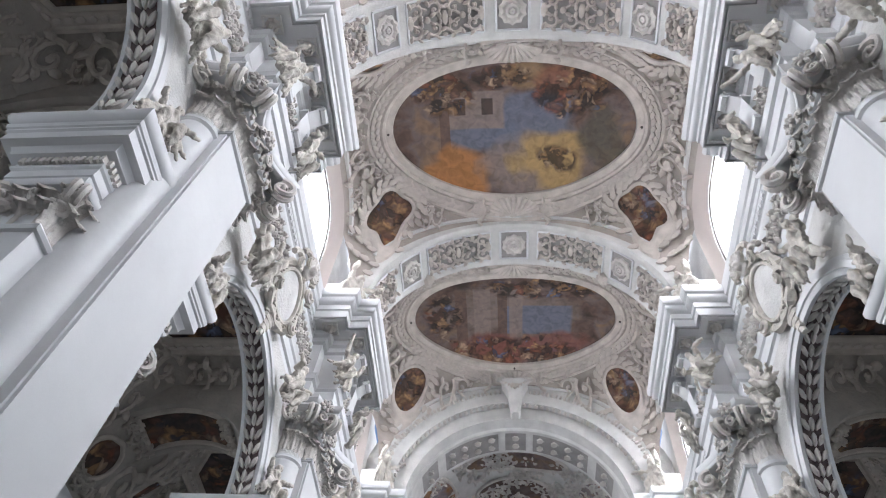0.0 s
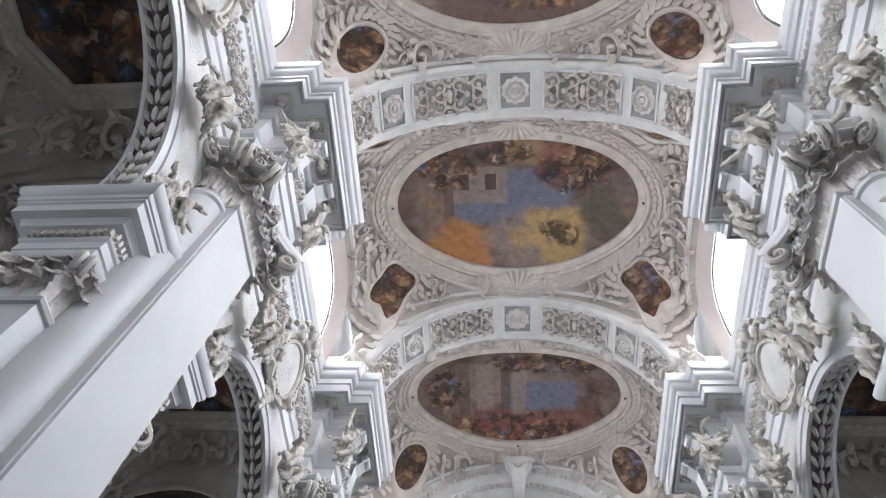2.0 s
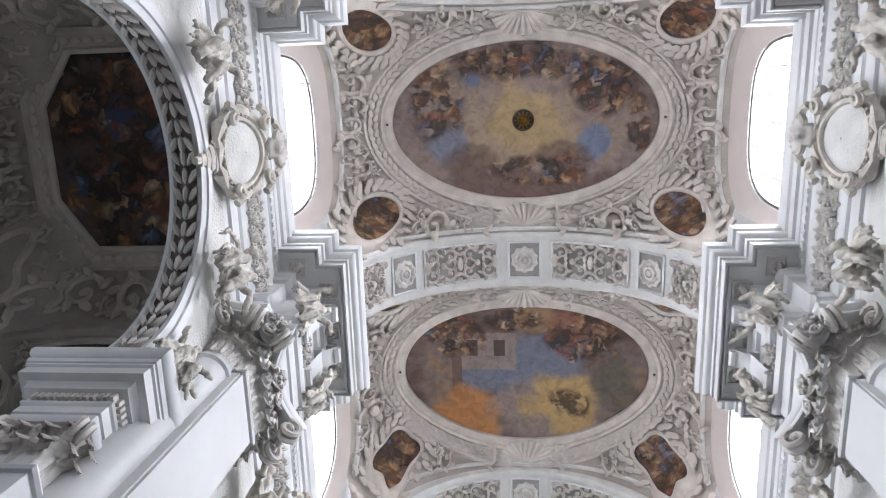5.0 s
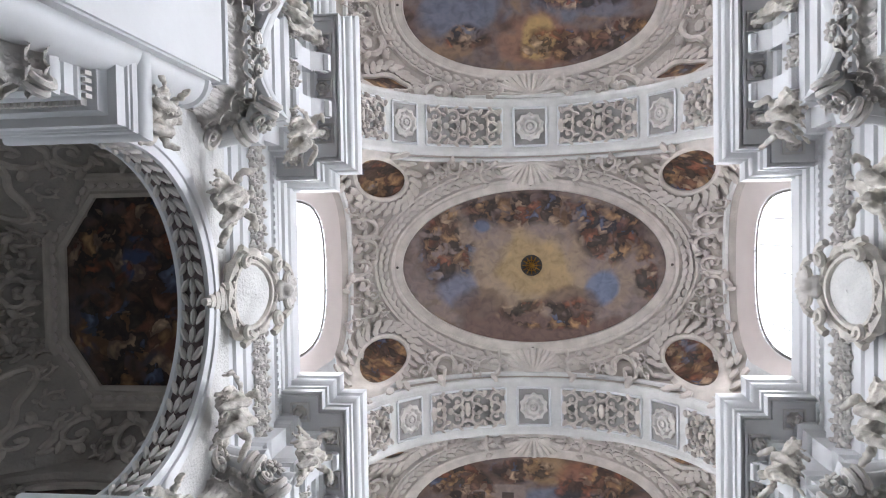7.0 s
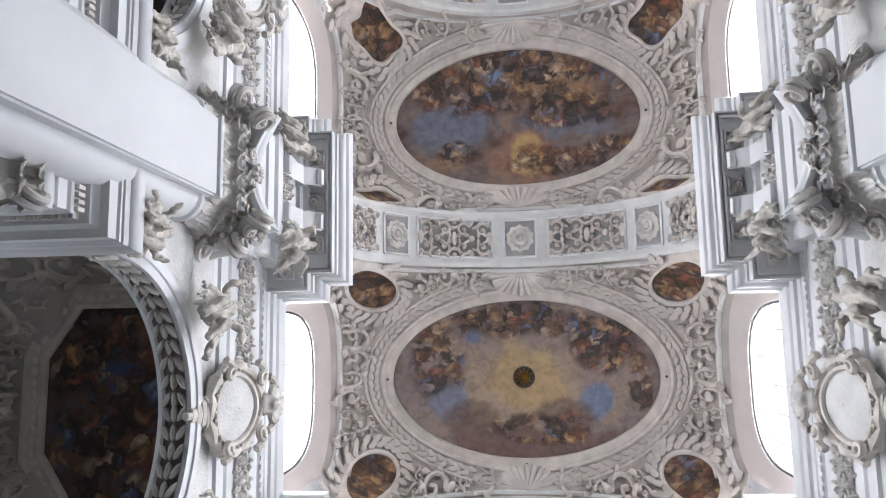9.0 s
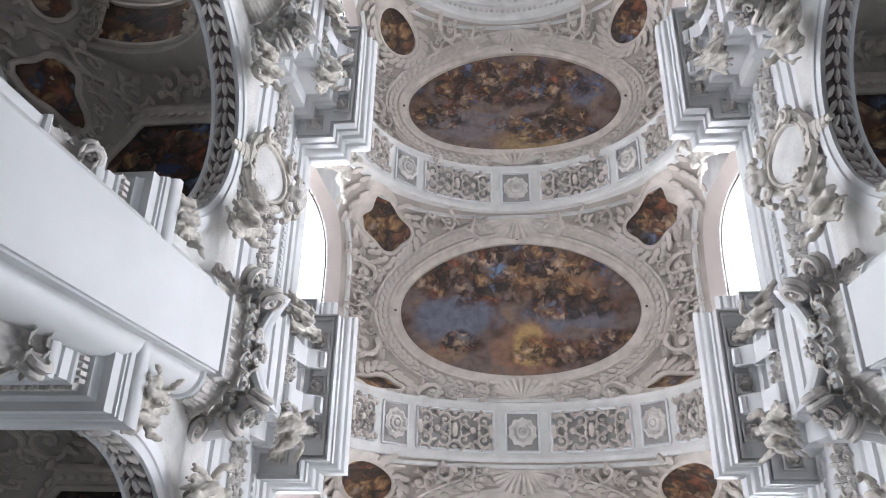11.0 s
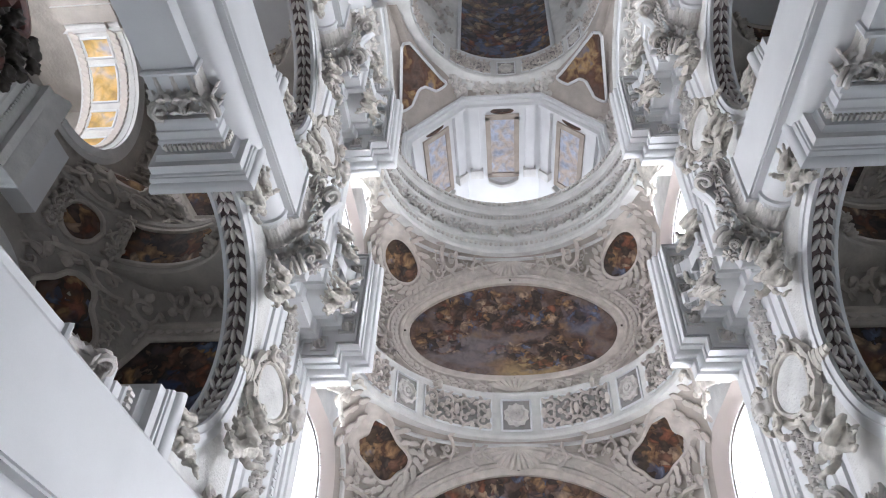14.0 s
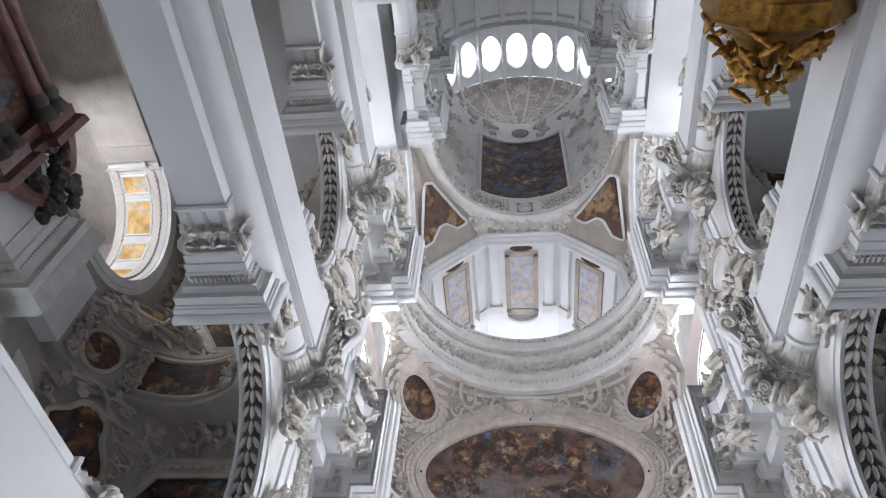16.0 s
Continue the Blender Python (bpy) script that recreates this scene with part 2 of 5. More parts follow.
def scroll(sh, put, u, v, r, turn, ang, leaves=True):
    """A curling acanthus tendril with leaves along its outer side. put(u, v, lift) gives the place on the surface."""
    n = 13
    pts = []
    for q in range(n):
        a, k = ang + turn * q * 0.55, 1 - 0.8 * q / (n - 1)
        pts.append(put(u + r * k * math.cos(a), v + r * k * math.sin(a), 0.05))
    nn = Vector(put(u, v, 0.3)) - Vector(put(u, v, 0.0))
    nn.normalize()
    sh.tube(pts, [r * 0.24 * (1 - 0.5 * q / n) for q in range(n)], 5, nn)
    c = Vector(put(u, v, 0.05))
    sh.blob(c, (Vector(pts[-1]) - c) * 1.3 + nn.orthogonal() * 0.001, nn.cross(Vector(pts[-1]) - c) * 1.3, nn * r * 0.3, 6, 2)
    if leaves:
        for q in range(0, 9, 2):
            p = Vector(pts[q])
            o = (p - c).normalized()
            t = (Vector(pts[q + 1]) - p).normalized()
            d = (o * 0.8 + t * 0.7).normalized()
            e = d.cross(nn).normalized()
            sh.blob(p + d * r * 0.36 + nn * 0.03, d * r * 0.46, e * r * 0.22, nn * r * 0.5, 6, 2)


# ---- pier ----
ENT = [(0.0, 16.2), (0.12, 16.2), (0.12, 16.55), (0.18, 16.57), (0.18, 16.95), (0.26, 17.0), (0.30, 17.2), (0.10, 17.22), (0.10, 18.75),
       (0.2, 18.8), (0.24, 18.95), (0.34, 19.0), (0.36, 19.22), (0.8, 19.24), (0.8, 19.14), (0.86, 19.14), (0.86, 19.24), (0.92, 19.24), (0.92, 19.14), (0.97, 19.14), (0.97, 19.42), (0.94, 19.44), (0.94, 19.5),
       (1.0, 19.52), (1.0, 19.7), (0.97, 19.72), (0.97, 19.78), (1.06, 19.82), (1.13, 19.92), (1.13, 20.0), (1.1, 20.02), (1.1, 20.08), (1.18, 20.12), (1.23, 20.25), (1.23, 20.4), (-0.3, 20.42)]
ENT_LOW = [(0.0, 16.2), (0.04, 16.2), (0.04, 16.5), (0.02, 16.52), (0.02, 16.56), (0.1, 16.58), (0.1, 16.95), (0.16, 17.0), (0.2, 17.2), (0.05, 17.22), (0.05, 18.5),
           (0.09, 18.55), (0.13, 18.75), (0.1, 18.78), (0.1, 18.95), (0.17, 19.0), (0.17, 19.22), (0.2, 19.25), (0.2, 19.45), (0.17, 19.47), (0.17, 19.53), (0.25, 19.56), (0.25, 19.8), (0.22, 19.82), (0.22, 19.9), (0.28, 19.95), (0.31, 20.2), (0.31, 20.4), (-0.6, 20.42)]


def leaf_frond(sh, base, up, out, side, h, w, curl=1.0):
    """An acanthus leaf that rises from base and rolls outward and down at the tip, with lobed edges."""
    base, up, out, side = Vector(base), Vector(up), Vector(out), Vector(side)
    rows = []
    for i in range(17):
        q = i / 16
        a = 2.6 * q
        o, u = (0.03 * q if q < 0.4 else 0.012 + 0.5 * ((q - 0.4) / 0.6) ** 1.4), (0.95 * math.sin(min(1.0, q / 0.8) * math.pi / 2) - (0.25 * ((q - 0.8) / 0.2) if q > 0.8 else 0.0))
        k = (0.62 + 0.4 * math.sin(a)) * (1 + 0.16 * math.sin(i * 2.1)) * (1 if q < 0.7 else 1 - 0.75 * (q - 0.7) / 0.3)
        c = base + up * (h * u) + out * (h * o * curl)
        wd = w * k
        rib = 0.05 * h
        rows.append([c - side * wd - out * 0.09 * h, c - side * wd * 0.7 - out * 0.01 * h, c - side * wd * 0.42 - out * rib * 0.6, c - side * wd * 0.2 + out * rib * 0.5, c + out * rib,
                     c + side * wd * 0.2 + out * rib * 0.5, c + side * wd * 0.42 - out * rib * 0.6, c + side * wd * 0.7 - out * 0.01 * h, c + side * wd - out * 0.09 * h])
    sh.grid(rows)


frond_mesh = None


def put_frond(parent, base, out, h):
    """One capital leaf at base, rolling over towards out."""
    global frond_mesh
    if frond_mesh is None:
        sh = Shape()
        leaf_frond(sh, (0, 0, 0), (0, 0, 1), (1, 0, 0), (0, 1, 0), 1.0, 0.34)
        o = part("acanthus_leaf", sh, RELIEF, parent, angle=75)
        frond_mesh = o.data
    else:
        o = new("acanthus_leaf", frond_mesh)
        o.parent = parent
    out = Vector(out).normalized()
    m = Matrix((out, Vector((0, 0, 1)).cross(out), (0, 0, 1))).transposed().to_4x4() @ Matrix.Scale(h, 4)
    m.translation = Vector(base)
    o.matrix_basis = m


def around(s, x1, y1, x0):
    """Plan path round a pier's arch side, from the nave face to the aisle face, outward to its right."""
    path = [(x1, s * 0.55), (x1, s * y1), (x0, s * y1), (x0, s * 0.7)]
    return path if s > 0 else path[::-1]


def volute(c, d, r0):
    """A rolled scroll in the upright plane along d."""
    c, d = Vector(c), Vector(d).normalized()
    side = d.cross(Vector((0, 0, 1)))
    sh = Shape()
    for w in (-0.3, 0.3):
        pts = [c + side * w * r0 + (d * math.cos(1.9 - 0.6 * k) + Vector((0, 0, math.sin(1.9 - 0.6 * k)))) * r0 * (1 - k / 17) for k in range(15)]
        sh.tube(pts, [r0 * (0.3 - 0.008 * k) for k in range(15)], 6, side)
    sh.blob(c, d * r0 * 0.28, (0, 0, r0 * 0.28), side * r0 * 0.75, 8, 3)
    return sh


def build_pier():
    pier = thing("pier", "tall white plastered nave pier with pilaster, capital and entablature", "pier", "nave piers")
    sh = Shape()
    sh.sweep([(0.2, -0.82), (0.85, -0.82), (0.85, -0.78), (0.91, -0.78), (0.91, 0.78), (0.85, 0.78), (0.85, 0.82), (0.2, 0.82)], [(0, 0), (0, 14.55)])
    part("pilaster_shaft", sh, PLASTER, pier)
    for s in (1, -1):
        sh = Shape().lathe([(0.44, 0), (0.44, 14.2), (0.5, 14.25), (0.5, 14.35), (0.44, 14.4), (0.44, 14.7)], (0.22, s * 0.84, 0), 24)
        part("half_column", sh, PLASTER, pier)
        sh = Shape().box(-1.0, 0.12, s * 1.05, s * 1.66, 0, 9.4).box(-1.1, 0.06, s * 1.0, s * 1.6, 9.4, 10.62)
        sh.sweep(around(s, 0.12, 1.66, -1.0), [(0, 9.2), (0.05, 9.22), (0.08, 9.28), (0.05, 9.34), (0, 9.36)])
        sh.sweep(around(s, 0.03, 1.55, -0.95), [(0, 0), (0.001, 9.1)])
        part("arch_pilaster", sh, PLASTER, pier)
        # capital of the arch pilaster: leaves, corner volutes, thin abacus
        cap = part("arch_capital", Shape().box(-1.02, 0.08, s * 1.1, s * 1.58, 9.38, 10.5), STUCCO, pier, "small leafy stucco capital")
        for lay in range(2):
            for i in range(3 + lay):
                put_frond(cap, (-0.86 + 0.38 * i - 0.19 * lay, s * 1.6, 9.38 + 0.36 * lay), (0, s, 0), 0.6)
                if i < 2:
                    put_frond(cap, (0.1, s * (1.3 + 0.26 * i - 0.06 * lay), 9.38 + 0.36 * lay), (1, 0, 0), 0.6)
        for x, d in ((0.14, (0.7, s * 0.7, 0)), (-1.05, (-0.7, s * 0.7, 0)), (-0.46, (0, s, 0))):
            part("volute", volute((x, s * 1.66, 10.24), d, 0.24 if x != -0.46 else 0.13), RELIEF, cap)
        pts = [(-1.05 + 1.16 * k / 24, s * 1.68, 10.14 - 0.24 * math.sin(math.pi * (k / 12 % 1.0))) for k in range(25)]
        sh = Shape().tube(pts, [0.09 + 0.03 * math.sin(k * 2.2) for k in range(25)], 7)
        part("capital_swag", sh, RELIEF, cap)
        part("capital_abacus", Shape().sweep(around(s, 0.12, 1.66, -1.0), [(-0.1, 10.44), (0.1, 10.44), (0.14, 10.5), (0.14, 10.58), (-0.1, 10.6)]), PLASTER, cap)
        prof = [(-0.04, 10.58), (0.0, 10.58), (0.0, 10.8), (0.04, 10.82), (0.04, 11.02), (0.08, 11.06), (0.09, 11.12), (0.06, 11.13), (0.06, 11.3), (0.2, 11.34), (0.22, 11.44), (0.26, 11.5), (0.4, 11.52),
                (0.4, 11.74), (0.44, 11.77), (0.44, 11.82), (0.47, 11.84), (0.49, 11.93), (0.47, 11.95), (0.47, 11.98), (0.53, 12.02), (0.57, 12.12), (0.57, 12.24), (-0.3, 12.3)]
        imp = part("impost_block", Shape().sweep(around(s, 0.12, 1.68, -1.3), prof), PLASTER, pier, "square moulded impost block with dentils")
        sh = Shape()
        for i in range(13):
            sh.box(-1.26 + i * 0.115, -1.195 + i * 0.115, s * 1.72, s * 1.83, 11.14, 11.29)
        for i in range(9):
            sh.box(0.16, 0.27, s * (0.74 + i * 0.115), s * (0.805 + i * 0.115), 11.14, 11.29)
        tagged(part("dentil_course", sh, RELIEF, imp), kind="stuff")
    # main capital
    sh = Shape()
    sh.box(0.1, 0.8, -0.66, 0.66, 14.3, 16.0)
    for s in (-1, 1):
        sh.lathe([(0.43, 14.3), (0.42, 14.6), (0.46, 15.2), (0.6, 15.9), (0.7, 16.0), (0.7, 16.22)], (0.22, s * 0.88, 0), 18)
    part("capital_bell", sh, STUCCO, pier)
    sh = Shape()
    sh.sweep([(0.2, -0.78), (0.91, -0.78), (0.91, 0.78), (0.2, 0.78)],
             [(0.0, 14.45), (0.06, 14.48), (0.08, 14.54), (0.06, 14.6), (0.0, 14.62)])
    part("astragal", sh, PLASTER, pier)
    bell = part("capital_core", Shape().box(0.15, 0.83, -0.69, 0.69, 14.5, 15.9), STUCCO, pier)
    for lay, (z, h) in enumerate(((14.5, 0.68), (14.8, 0.84))):
        for y in ((-0.6, -0.2, 0.2, 0.6), (-0.42, 0.0, 0.42))[lay]:
            put_frond(bell, (0.88, y, z), (1, y * 0.2, 0), h)
        for s in (1, -1):
            put_frond(bell, (0.85, s * 0.8, z), (1, s * 0.8, 0), h)
            for q in range(5):
                a = radians(5 + 28 * q + 14 * (lay % 2))
                put_frond(bell, (0.22 + 0.44 * math.cos(a), s * (0.88 + 0.44 * math.sin(a)), z), (math.cos(a), s * math.sin(a), 0), h * 0.92)
    # echinus with eggs, corner scrolls
    part("echinus", Shape().tube([(0.96, -0.95, 15.45), (0.96, 0.95, 15.45)], 0.13, 8), PLASTER, bell)
    egg = part("egg", Shape().blob((0, 0, 0), (0.07, 0, 0), (0, 0.075, 0), (0, 0, 0.1), 6, 3), RELIEF, bell)
    egg.location = (1.08, 0.0, 15.44)
    spots = [(1.08, 0.2 * k) for k in range(-4, 5) if k]
    spots += [(0.3 + 0.58 * math.cos(radians(20 * k - 5)), s * (1.0 + 0.58 * math.sin(radians(20 * k - 5)))) for s in (1, -1) for k in range(8)]
    for x, y in spots:
        o = new("egg", egg.data)
        o.parent, o.location = bell, (x, y, 15.44)
    for s in (1, -1):
        for c, d in (((1.36, s * 1.1, 15.55), (1, s * 0.6, 0)), ((0.86, s * 1.62, 15.55), (0.5, s, 0)), ((0.05, s * 1.68, 15.55), (-0.4, s, 0))):
            part("volute", volute(c, d, 0.3), RELIEF, bell)
        for c, d in (((1.12, s * 0.32, 15.62), (0, s, 0)), ((1.1, s * 1.38, 15.62), (0.6, -s * 0.6, 0))):
            part("inner_scroll", volute(c, d, 0.17), RELIEF, bell)
    # abacus with hollow sides between pointed corners
    plan = []
    for (x0, y0), (x1, y1), dep in (((0.05, -1.9), (0.98, -1.82), 0.05), ((0.98, -1.82), (1.62, -1.3), 0.2), ((1.62, -1.3), (1.62, 1.3), 0.5), ((1.62, 1.3), (0.98, 1.82), 0.2), ((0.98, 1.82), (0.05, 1.9), 0.05)):
        ln = math.hypot(x1 - x0, y1 - y0)
        nx, ny = -(y1 - y0) / ln, (x1 - x0) / ln
        for k in range(12):
            q = k / 12
            b = dep * math.sin(math.pi * q)
            plan.append((x0 + (x1 - x0) * q + nx * b, y0 + (y1 - y0) * q + ny * b))
    plan.append((0.05, 1.9))
    cx, cy = 0.3, 0.0
    rows = [[(cx + (x - cx) * k, y * k, z) for k, z in ((0.7, 15.84), (0.9, 15.85), (0.93, 15.88), (0.93, 15.95), (0.96, 15.97), (1.0, 16.05), (1.0, 16.16), (0.7, 16.17))] for x, y in plan]
    part("abacus", Shape().grid(rows), PLASTER, pier)
    for c, d in (((1.17, 0, 16.0), (1, 0, 0)), ((1.2, 1.46, 16.0), (0.6, 0.75, 0)), ((1.2, -1.46, 16.0), (0.6, -0.75, 0))):
        d = Vector(d).normalized()
        e = d.cross(Vector((0, 0, 1)))
        sh = Shape()
        for k in range(7):
            a = 2 * math.pi * k / 7
            o = e * math.cos(a) + Vector((0, 0, math.sin(a)))
            sh.blob(Vector(c) + o * 0.15, o * 0.1, d.cross(o) * 0.06, d * 0.07, 6, 2)
        sh.blob(c, e * 0.08, (0, 0, 0.08), d * 0.13, 6, 2)
        part("abacus_flower", sh, RELIEF, pier)
    # entablature breaking forward over the pilaster
    path = [(0.0, -1.42), (0.35, -1.42), (0.35, -0.95), (1.0, -0.95), (1.0, 0.95), (0.35, 0.95), (0.35, 1.42), (0.0, 1.42)]
    ent = part("entablature_block", Shape().sweep(path, ENT), PLASTER, pier, "stepped white cornice block")
    sh = Shape().box(0.0, 1.1, -1.05, 1.05, 16.12, 16.22)
    sh.box(0.0, 0.46, -1.52, 1.52, 16.1, 16.21)
    part("architrave_soffit", sh, PLASTER, ent)
    # coffers with rosettes in the soffit, brackets between
    for x, y in ((1.5, -1.18), (1.5, 0.0), (1.5, 1.18), (0.68, 1.82), (0.68, -1.82)):
        sh = Shape()
        for d in (-0.23, 0.23):
            sh.box(x + d - 0.025, x + d + 0.025, y - 0.255, y + 0.255, 19.15, 19.235)
            sh.box(x - 0.204, x + 0.204, y + d - 0.025, y + d + 0.025, 19.152, 19.235)
        part("coffer_frame", sh, STUCCO, ent)
        sh = Shape()
        rows = [[(x + r * (1 + 0.18 * (k % 2)) * math.cos(k * math.pi / 8), y + r * (1 + 0.18 * (k % 2)) * math.sin(k * math.pi / 8), z) for k in range(16)]
                for r, z in ((0.17, 19.22), (0.16, 19.13), (0.12, 19.08), (0.09, 19.14), (0.08, 19.09), (0.05, 19.02), (0.01, 19.0))]
        sh.grid(rows, True)
        part("rosette", sh, RELIEF, ent)
    for y in (-0.59, 0.59):
        sh = Shape()
        for k in range(4):
            yy = y - 0.18 + 0.12 * k
            rows = [[(1.1 + o, yy + d, z) for d in (-0.06, -0.04, 0.04, 0.06)] for o, z in ((0.0, 17.35), (0.16, 17.4), (0.2, 17.7), (0.22, 18.2), (0.26, 18.6), (0.5, 18.85), (0.62, 19.0), (0.5, 19.15))]
            sh.grid(rows)
        sh.box(1.05, 1.35, y - 0.25, y + 0.25, 18.72, 18.84)
        sh.box(1.05, 1.66, y - 0.22, y + 0.22, 19.05, 19.2)
        sh.tube([(1.3, y - 0.22, 17.5), (1.3, y + 0.22, 17.5)], 0.11, 8)
        sh.tube([(1.66, y - 0.2, 18.98), (1.66, y + 0.2, 18.98)], 0.13, 8)
        part("bracket", sh, PLASTER, ent)
    sh = Shape()
    for k in range(3):
        for w in (-1, 1):
            scroll(sh, lambda u, v, l: (1.1 + l, u, v), (k - 1) * 0.26, 17.65 + (0.3 if w > 0 else 0) + 0.1 * (k % 2), 0.17, w, 1.3 * k)
    for w in (-1, 1):
        scroll(sh, lambda u, v, l: (1.1 + l, u, v), w * 0.95, 17.9, 0.2, w, 0.4)
    tagged(part("frieze_scroll", sh, RELIEF, ent), kind="stuff")
    return pier


pier = build_pier()
pier.matrix_world = side_pose(-1, PIERS[0])
for i, y in enumerate(PIERS):
    for s in (-1, 1):
        if (i, s) != (0, -1):
            copy_thing(pier, side_pose(s, y))


def vault_z(x, y):
    """Height of the vault over (x, y) from its centre: flat over the oval, coved down to the walls, round at the arches."""
    y = min(abs(y), R_VAULT - 0.01)
    n = 2 + 3.5 * max(0.0, 1 - (y / 3.97) ** 6)
    w = 7.43 - 1.15 * (y / 3.97) ** 5
    return SPRING + math.sqrt(R_VAULT ** 2 - y * y) * math.sqrt(max(0.0, 1 - (min(abs(x), w) / w) ** n))


def vault_normal(x, y):
    e = 0.04
    gx = (vault_z(x + e, y) - vault_z(x - e, y)) / (2 * e)
    gy = (vault_z(x, y + e) - vault_z(x, y - e)) / (2 * e)
    return Vector((gx, gy, -1)).normalized()


# ---- arcade bays ----
def basket(k, n):
    """Step k of n along a flat-topped arch head with rounded shoulders: across -1 to 1, up 0 to 1."""
    c, q = -math.cos(math.pi * k / n), math.sin(math.pi * k / n)
    return math.copysign(abs(c) ** 0.62, c), max(0.0, q) ** 0.62


def lunette(y0, half, z0, crown, n=24):
    """Points of an arch head from one springing to the other, over short jambs."""
    return [(y0 - half, CORNICE)] + [(y0 + basket(k, n)[0] * half, z0 + (crown - z0) * basket(k, n)[1]) for k in range(n + 1)] + [(y0 + half, CORNICE)]


def build_arcade(L):
    """One arcade bay: arch wall, mouldings, entablature, window recess. Local: nave towards +x, bay centre at y = 0."""
    root = thing("wall_arcade", "white arcade wall with round arch, stucco entablature and lunette window", "wall", "arcade bays", "structure")
    h = L / 2
    n = 28
    sh = Shape()
    for x in (0.05, -0.6):
        rows = [[(x, -R_ARCADE * math.cos(math.pi * k / n), IMPOST + R_ARCADE * math.sin(math.pi * k / n)) for k in range(n + 1)]]
        top = []
        for k in range(n + 1):
            yy = -R_ARCADE * math.cos(math.pi * k / n)
            top.append((x, yy * 1.3, 16.3))
        rows.append(top)
        sh.grid(rows)
        for s in (-1, 1):
            sh.add([(x, s * R_ARCADE, IMPOST), (x, s * h, IMPOST), (x, s * h, 16.3), (x, s * R_ARCADE * 1.3, 16.3)], [(0, 1, 2, 3)])
    part("arch_wall", sh, STUCCO, root)
    sh = Shape()
    prof = [(-0.6, 0.0), (-0.55, -0.02), (-0.5, -0.02), (-0.45, 0.04), (0.0, 0.04), (0.03, -0.02), (0.12, -0.02), (0.14, 0.06), (0.16, 0.12), (0.2, 0.14), (0.2, 0.3), (0.15, 0.32), (0.15, 0.42), (0.05, 0.45)]
    rows = [[(x, -(R_ARCADE + r) * math.cos(math.pi * k / 40), IMPOST + (R_ARCADE + r) * math.sin(math.pi * k / 40)) for x, r in prof] for k in range(41)]
    part("archivolt", sh.grid(rows), PLASTER, root)
    sh = Shape()
    rows = [[(x, -(R_ARCADE + 0.032) * math.cos(math.pi * k / 40), IMPOST + (R_ARCADE + 0.032) * math.sin(math.pi * k / 40)) for x in (-0.46, -0.01)] for k in range(41)]
    part("garland_ground", sh.grid(rows), MAROON, root, "dark maroon ground of the arch soffit")
    for k in range(25):
        a = math.pi * (k + 0.5) / 25
        sh = Shape()
        c = Vector((-0.235, -(R_ARCADE - 0.02) * math.cos(a), IMPOST + (R_ARCADE - 0.02) * math.sin(a)))
        tg = Vector((0, math.sin(a), math.cos(a))) * (1 if a < math.pi / 2 else -1)
        nn = Vector((0, math.cos(a), -math.sin(a)))
        for q, w in ((-0.13, 0.6), (0.0, 1.0), (0.13, 0.6)):
            d = (tg + Vector((q * 4, 0, 0))).normalized()
            e = d.cross(nn).normalized()
            sh.blob(c + d * 0.05 + Vector((q * 1.1, 0, 0)), d * 0.2, e * 0.07, nn * 0.09, 6, 2)
        part("laurel_leaf", sh, RELIEF, root)
    # entablature between the piers
    e = h - 1.42
    part("entablature", Shape().sweep([(0.0, -e), (0.0, e)], ENT_LOW), PLASTER, root)
    sh = Shape()
    k = int(2 * e / 0.22)
    for i in range(k):
        y = -e + (i + 0.5) * 2 * e / k
        sh.box(0.05, 0.2, y - 0.06, y + 0.06, 18.98, 19.16)
    tagged(part("dentil_course", sh, PLASTER, root), kind="stuff")
    # window recess
    sh = Shape()
    lun = [(-2.95, CORNICE)] + [(2.95 * basket(k, 24)[0], 0) for k in range(25)] + [(2.95, CORNICE)]
    rows = [[(WALL - X_CUT, y, z or vault_z(X_CUT, y)) for y, z in lun]]
    for half, crown, x in ((2.46, 24.9, -0.2), (2.42, 24.85, -0.2)):
        rows.append([(x, y, z) for y, z in lunette(0, half, SPRING, crown)])
    part("window_reveal", sh.grid(rows), PINK, root)
    sh = Shape()
    for s in (-1, 1):
        sh.box(-0.8, 0.95, s * 2.95, s * h, CORNICE, SPRING)
        sh.box(-0.8, 0.04, s * 2.95, s * h, SPRING, SPRING + 3.4)
    part("springing_block", sh, STUCCO, root)
    # outer clerestory wall round the opening
    a = lunette(0, 2.42, SPRING, 24.85)
    sh = Shape().grid([[(-0.2, y, z) for y, z in a], [(-0.2, y * h / 2.42, z + 3.0 if 0 < i < len(a) - 1 else z) for i, (y, z) in enumerate(a)]])
    part("clerestory_wall", sh, PLASTER, root)
    return root


